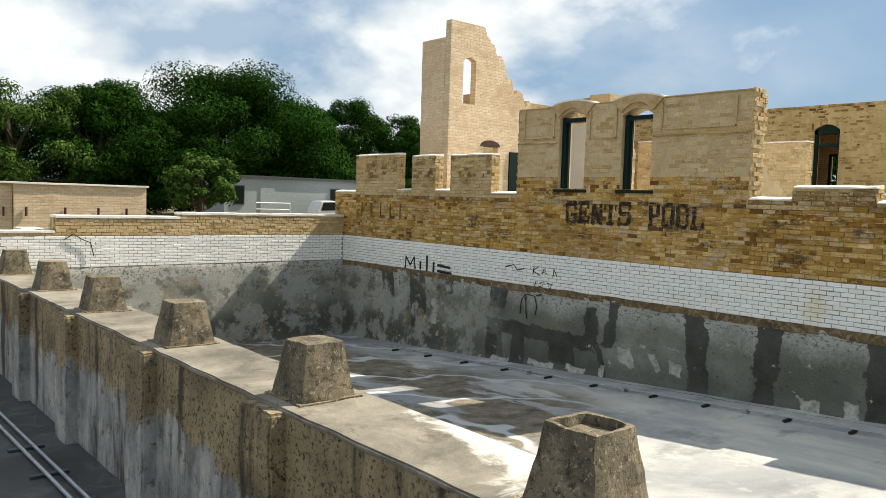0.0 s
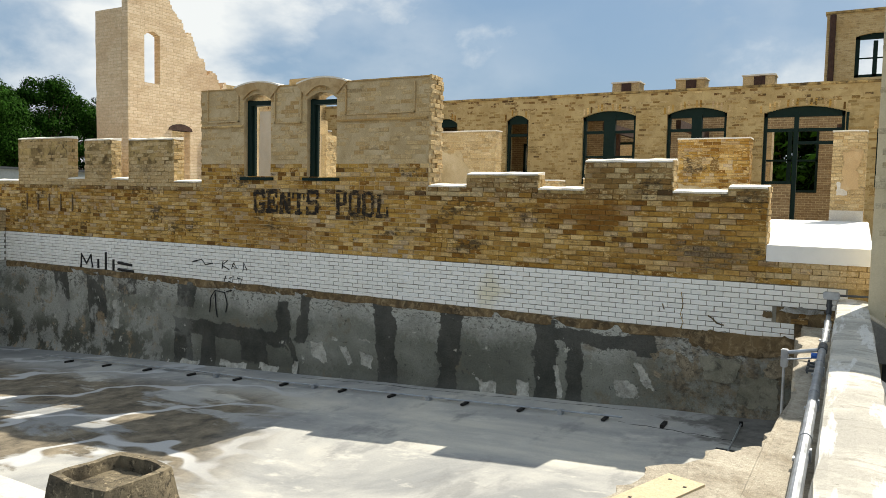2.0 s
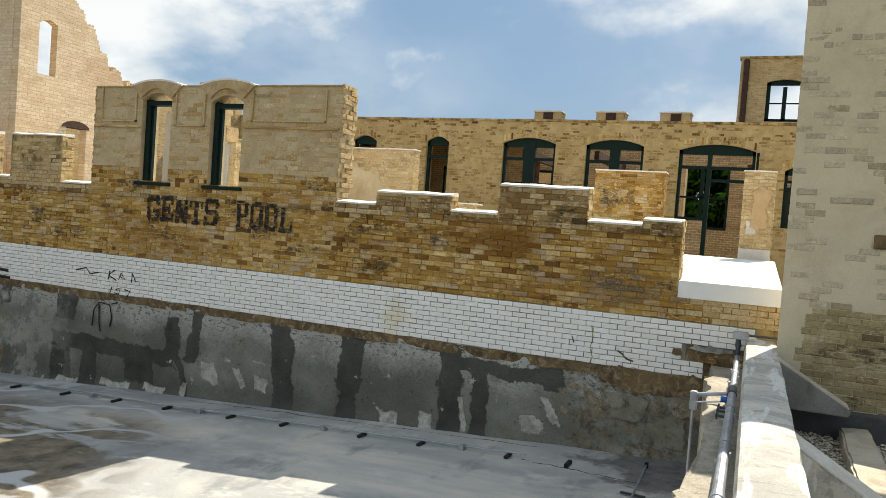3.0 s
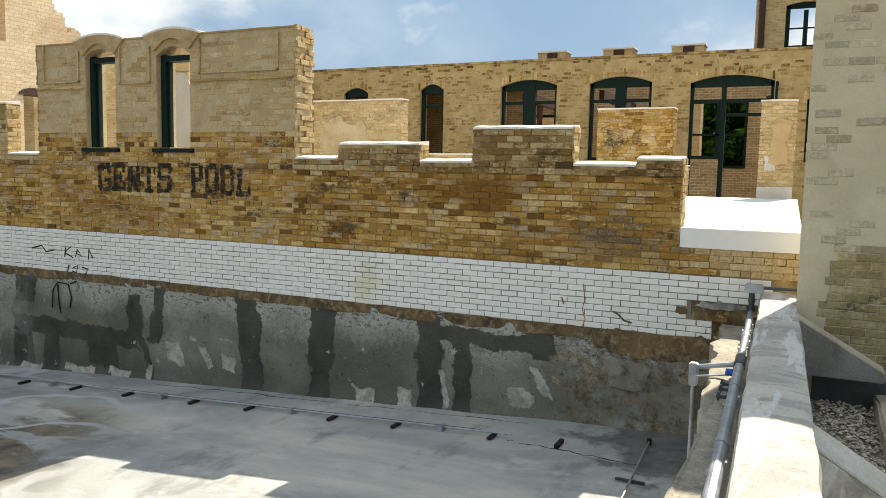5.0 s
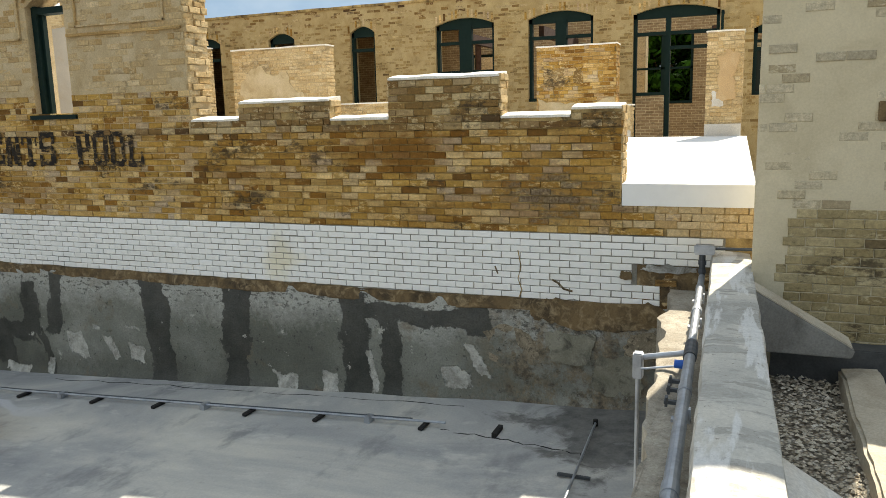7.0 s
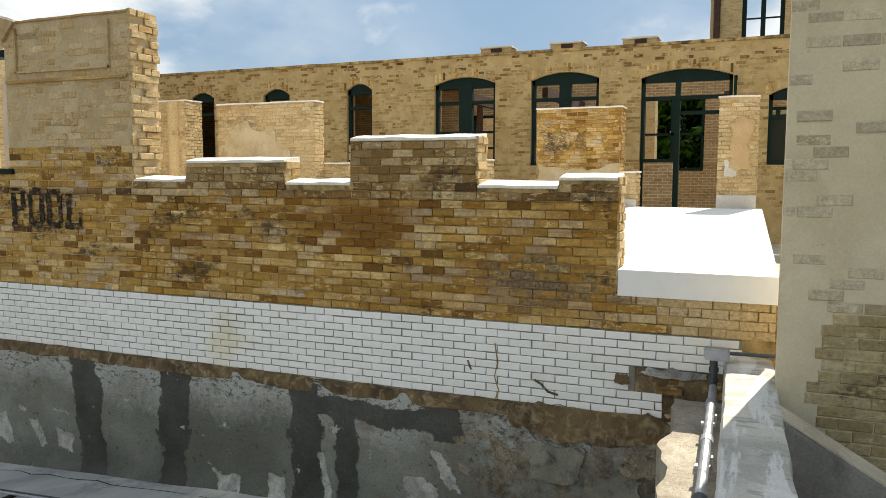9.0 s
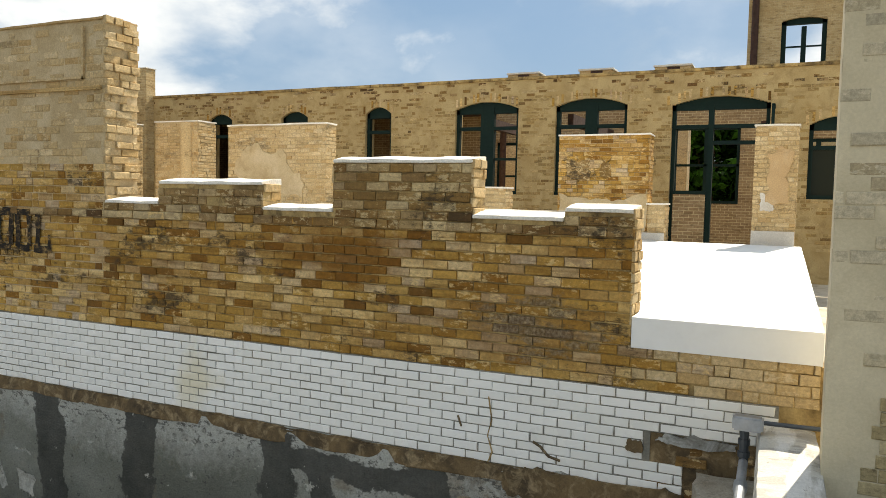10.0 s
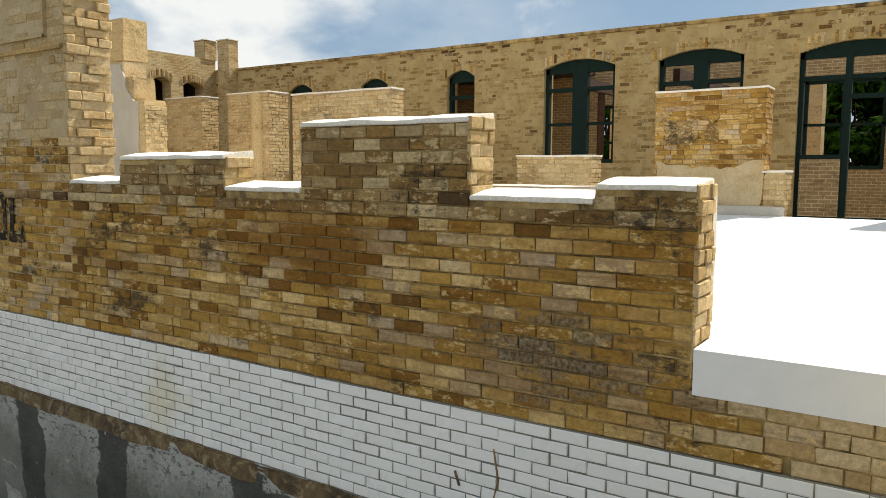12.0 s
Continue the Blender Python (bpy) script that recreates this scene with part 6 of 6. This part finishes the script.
for x0, x1, z0, z1 in ((21.6, 22.3, 1.2, 2.4), (28.6, 29.3, 1.3, 2.4)):
    w = part("window", boxes((x0, x1, 44.93, 45.0, z0, z1)), M_STEEL_DARK, trailer)
    part("pane", boxes((x0 + 0.06, x1 - 0.06, 44.91, 44.93, z0 + 0.06, z1 - 0.06)), M_GLASS, w)
part("door", boxes((23.4, 24.4, 44.95, 45.0, 0.2, 2.3)), M_GREY_PAINT, trailer)
rl = part("handrail", tube(bmesh.new(), [(22.6, 44.0, 0.4), (22.6, 44.0, 1.35), (25.0, 44.0, 1.35), (25.0, 44.0, 0.4)], 0.04, 6), M_WHITE, trailer)
part("handrail", tube(bmesh.new(), [(22.6, 44.0, 0.95), (25.0, 44.0, 0.95)], 0.03, 6), M_WHITE, trailer)
truck = thing("pickup_cab", "dark-windowed white pickup parked by the trailer", "pickup", (27.5, 43.5, 0))
bm = prism([(26.2, -0.1), (26.2, 0.9), (26.5, 1.55), (27.8, 1.6), (28.4, 1.0), (31.0, 1.2), (31.0, -0.1)], 1, 42.6, 44.0)
bmesh.ops.bevel(bm, geom=bm.edges[:], offset=0.06, segments=2, affect="EDGES")
part("body", bm, M_WHITE, truck)
part("side_window", prism([(26.45, 0.95), (26.62, 1.48), (27.7, 1.52), (28.15, 1.0)], 1, 42.57, 42.61), M_GLASS, truck)


def tree(x, y, height, spread, seed, leaves, material=M_LEAF, label="tall leafy green tree at the edge of the site", base=-0.12, size=0.13, low=0.25):
    """A trunk with limbs, and a domed crown of many leaf clumps set round its outside, with gaps between them."""
    rng = random.Random(seed)
    t = thing("tree", label, "tree", (x, y, base), group="trees round the site")
    bm = bmesh.new()
    top = Vector((x + rng.uniform(-0.4, 0.4), y, base + height * 0.62))
    tube(bm, [(x, y, base), (x + 0.1, y, base + height * 0.3), top], [height * 0.03, height * 0.022, height * 0.01], 8)
    foot = height * low
    mid, half = base + foot + (height - foot) * 0.42, (height - foot) * 0.5
    lobes = []
    for k in range(70):
        a, e = rng.uniform(0, 2 * math.pi), math.asin(rng.uniform(-0.75, 1.0))
        reach = rng.uniform(0.62, 0.92)
        d = Vector((math.cos(a) * math.cos(e), math.sin(a) * math.cos(e), math.sin(e)))
        c = Vector((x + d.x * spread * reach, y + d.y * spread * reach, mid + d.z * half * (reach + 0.08)))
        lobes.append((c, spread * rng.uniform(0.15, 0.28)))
        if k % 3 == 0:
            s = Vector((x, y, base + height * rng.uniform(0.2, 0.5)))
            tube(bm, [s, (s + c) / 2 + Vector((0, 0, -0.2)), c], [height * 0.01, height * 0.007, height * 0.003], 5)
    part("trunk", bm, M_BARK, t)
    verts, faces = [], []
    for k in range(leaves):
        c, r = lobes[min(rng.randrange(70), rng.randrange(90))]
        d = Vector((rng.gauss(0, 1), rng.gauss(0, 1), rng.gauss(0.25, 0.8))).normalized()
        p = c + Vector((d.x, d.y, d.z * 0.75)) * r * (1.12 - 0.7 * rng.random() ** 1.3)
        n = (d + Vector((rng.gauss(0, 0.3), rng.gauss(0, 0.3), rng.gauss(0.12, 0.3)))).normalized()
        u = n.cross(Vector((rng.gauss(0, 1), rng.gauss(0, 1), rng.gauss(0, 1))))
        if u.length < 1e-3:
            continue
        u.normalize()
        w = n.cross(u)
        s = size * rng.uniform(0.5, 1.2)
        b = len(verts)
        verts += [p - u * s, p - w * s * 0.5 - n * s * 0.15, p + u * s, p + w * s * 0.5 - n * s * 0.15]
        faces.append((b, b + 1, b + 2, b + 3))
    me = bpy.data.meshes.new("crown")
    me.from_pydata(verts, [], faces)
    me.materials.append(material)
    ob = new("crown", me)
    ob.parent = t
    ob.matrix_parent_inverse = t.matrix_world.inverted()


# wood behind the pool's end
for k, (x, y, h, s) in enumerate(((6, 62, 10.2, 5.4), (12, 58, 10.2, 5.2), (18, 60, 10.6, 5.4), (27.5, 60, 11.8, 10.0), (21, 66, 11, 5.5), (36.5, 64, 12.0, 5.2), (41.5, 62, 12.0, 5.2), (46, 60, 11.0, 4.6), (50, 60, 10.4, 5.0), (1, 60, 9.2, 5.0),
                                  (56, 58, 10.5, 5.0), (31, 66, 9.5, 5.9), (15, 68, 9.0, 5.9), (43, 70, 10, 5.9), (-5, 60, 9.0, 5.0), (9.5, 66, 8.5, 5.5), (24, 56, 6.5, 5.0), (33, 57, 6.5, 5.0))):
    tree(x, y, h, s, 200 + k, 150000 if s > 6 else 40000, M_LEAF if k not in (0, 1, 9, 14) else M_LEAF_PALE, low=0.05)
tree(17.3, 40, 4.3, 2.0, 300, 12000, M_LEAF_PALE, "small pale green tree beside the trailer", size=0.13)
# trees behind the ruin, seen through its windows
for k, (x, y, h, s) in enumerate(((36, 0.6, 6.2, 2.4), (36, 3.4, 6.2, 2.4), (36.5, 6.2, 6.2, 2.4), (36, 9.0, 6.2, 2.6), (37, 12, 6.2, 2.8), (37, 16, 6.2, 2.8), (36, -4.9, 7.0, 2.5), (34, -9.0, 8.0, 3.0))):
    tree(x, y, h, s, 400 + k, 15000, M_LEAF, "leafy tree behind the ruined building", size=0.2, low=0.0)

# ================================================================ bricks, last
glazed = thing("tile_band_long", "band of white glazed bricks along the pool wall", "tile band", (W, 9, 0.12), kind="structure")
M_B, M_T = 0.069, 0.206


def band_spans(z):
    return [(-18.3, -0.5 if z > 0.5 else (-1.35 if z > 0.33 else -1.08))]


part("joint_bed", boxes((W - 0.003, W + 0.0125, 1.3, 18.3, 0.1, 0.81), (W - 0.003, W + 0.0125, 0.5, 1.3, 0.53, 0.81)), M_MORTAR_DARK, glazed)
part("bare_bed", worn_box(W + 0.004, W + 0.03, 0.5, 1.32, 0.08, 0.528, 0.06, 0.008, 0.003), M_SEAM, glazed)
masonry("bare_brick", M_BRICK_SOOT, glazed, (W + 0.004, 0, 0), (0, -1, 0), (-1, 0, 0), lambda z: [(-1.33, -0.5)], 0.1, 0.46, C, 0.206, seed=31, gap=0.25, rough=2.0)
masonry("glazed_brick", M_TILE, glazed, (W - 0.004, 0, 0), (0, -1, 0), (-1, 0, 0), band_spans, 0.12, 0.81, M_B, M_T, 0.008, 0.005, 21, loose=False, single=(-3.9, -0.6, 0.1, 0.81))
glazed_end = thing("tile_band_end", "band of white glazed bricks along the pool end wall", "tile band", (8, EY, 0.12), kind="structure")
part("joint_bed", boxes((2.6, W - 0.01, EY - 0.003, EY + 0.0125, 0.1, 0.81)), M_MORTAR_DARK, glazed_end)
masonry("glazed_brick", M_TILE, glazed_end, (0, EY - 0.004, 0), (1, 0, 0), (0, -1, 0), lambda z: [(2.6, W - 0.02)], 0.12, 0.81, M_B, M_T, 0.008, 0.005, 22, loose=False)
masonry("brick", M_BRICK_PALE, end_wall, (0, EY, 0), (1, 0, 0), (0, -1, 0), lambda z: [(2.6, W)] if z < 0.86 else [(4.85, W)] if z < 1.22 else [(7.6, W)], 0.815, 1.3, C, 0.206, seed=23)
toothed = lambda z: (1.03, 1.44, 0.9, 1.3)[int((z - 0.815) / C) % 4] if z < 1.08 else 1.0
masonry("brick", M_BRICK_PALE, long_wall, (W, 0, 0), (0, -1, 0), (-1, 0, 0), lambda z: [(-toothed(z), -0.27)] if z < 1.08 else [], 0.815, 0.815 + 4 * C, C, 0.206, 0.008, -0.002, seed=33, rough=1.6)
masonry("brick", M_BRICK, long_wall, (W, 0, 0), (0, -1, 0), (-1, 0, 0), lambda z: [(a, min(b, -toothed(z) - 0.008)) for a, b in long_spans(z) if a < -1.6], 0.815, 0.815 + 15 * C, C, 0.206, 0.011, -0.001, seed=24, rough=1.9, head=0.006, single=(-4.2, -1.46, 0.9, 2.4))
masonry("brick", M_BRICK, long_wall, (W, 0, 0), (0, -1, 0), (-1, 0, 0), lambda z: [(max(a, -11.72), min(b, -6.56)) for a, b in long_spans(z) if a < -6.6 and b > -11.8], 0.815 + 15 * C, 2.38, C, 0.206, 0.008, -0.004, seed=29, rough=1.4)
masonry("parapet_brick", M_BRICK_SOOT, long_wall, (W, 0, 0), (0, -1, 0), (-1, 0, 0), lambda z: [(max(a, -6.56), b) for a, b in long_spans(z) if b > -6.5], 0.815 + 15 * C, 2.38, C, 0.206, 0.011, 0.001, seed=28, rough=1.8, head=0.008, single=(-4.9, -1.46, 1.9, 2.4))
masonry("brick", M_BRICK_PALE, long_wall, (W, 0, 0), (0, -1, 0), (-1, 0, 0), lambda z: [(a, min(b, -11.73)) for a, b in long_spans(z) if a < -11.8], 0.815 + 15 * C, 2.38, C, 0.206, 0.008, -0.004, seed=36, rough=1.4)
masonry("upper_brick", M_BRICK_PALE, long_wall, (W, 0, 0), (0, -1, 0), (-1, 0, 0), lambda z: [s for s in long_spans(z) if s[1] < -6.4], 2.3795, 3.77, C, 0.206, 0.007, -0.0085, seed=25, gap=0.45)
tall_near = lambda z: [(max(a, -0.27), min(b, 2.6)) for a, b in tall_spans(z) if a < 2.5]
parge_edge = lambda z: [(max(a, -0.02 + 0.16 * noise.noise(Vector((z * 2.4, 0, 3))) + 0.16 * noise.noise(Vector((z * 31, 2, 3)))), b) for a, b in tall_near(z)]
masonry("brick", M_BRICK_OLIVE, tall, (PX, 0, 0), (0, -1, 0), (-1, 0, 0), parge_edge, -0.2, -0.2 + 19 * C, C, 0.206, seed=26, single=(0.0, 0.9, 0.2, 1.3), joint=0.007, depth=-0.003, limit=60)
masonry("brick", M_BRICK_TALL, tall, (PX, 0, 0), (0, -1, 0), (-1, 0, 0), tall_near, -0.2 + 19 * C, 4.9, C, 0.206, seed=27, single=(-0.3, 0.75, 1.0, 3.3), joint=0.009, depth=-0.0085, limit=200, gap=0.72)
# darker courses under the far facade's coping
masonry("far_brick", M_BRICK_SOOT, far, (FX, 0, 0), (0, -1, 0), (-1, 0, 0), lambda z: [(-19.4, 1.3)], 4.57, 4.95, C, 0.206, 0.01, 0.004, 41, gap=0.72)
# projecting course; its dark brick also paints the shadow line along it
masonry("drip_brick", M_BRICK_SOOT, long_wall, (W, 0, 0), (0, -1, 0), (-1, 0, 0), lambda z: [(-18.3, -1.47)], 0.815 + 14 * C, 0.815 + 15 * C, C, 0.206, 0.009, 0.012, seed=35, gap=0.04, rough=1.6)


def far_spans(z):
    cut = [(-1.3, 19.4)]
    for a, b, za, zb in FAR:
        if za < z < zb + 0.06:
            cut = [q for p in cut for q in (((p[0], a), (b, p[1])) if p[0] < a and b < p[1] else ((b, p[1]),) if p[0] < b < p[1] else (p,))]
    return [(-b, -a) for a, b in cut]


masonry("facade_brick", M_BRICK_FAR, far, (FX, 0, 0), (0, -1, 0), (-1, 0, 0), far_spans, 1.25, 4.57, C, 0.206, 0.012, 0.0, 42, gap=0.1, rough=1.3, head=0.01)
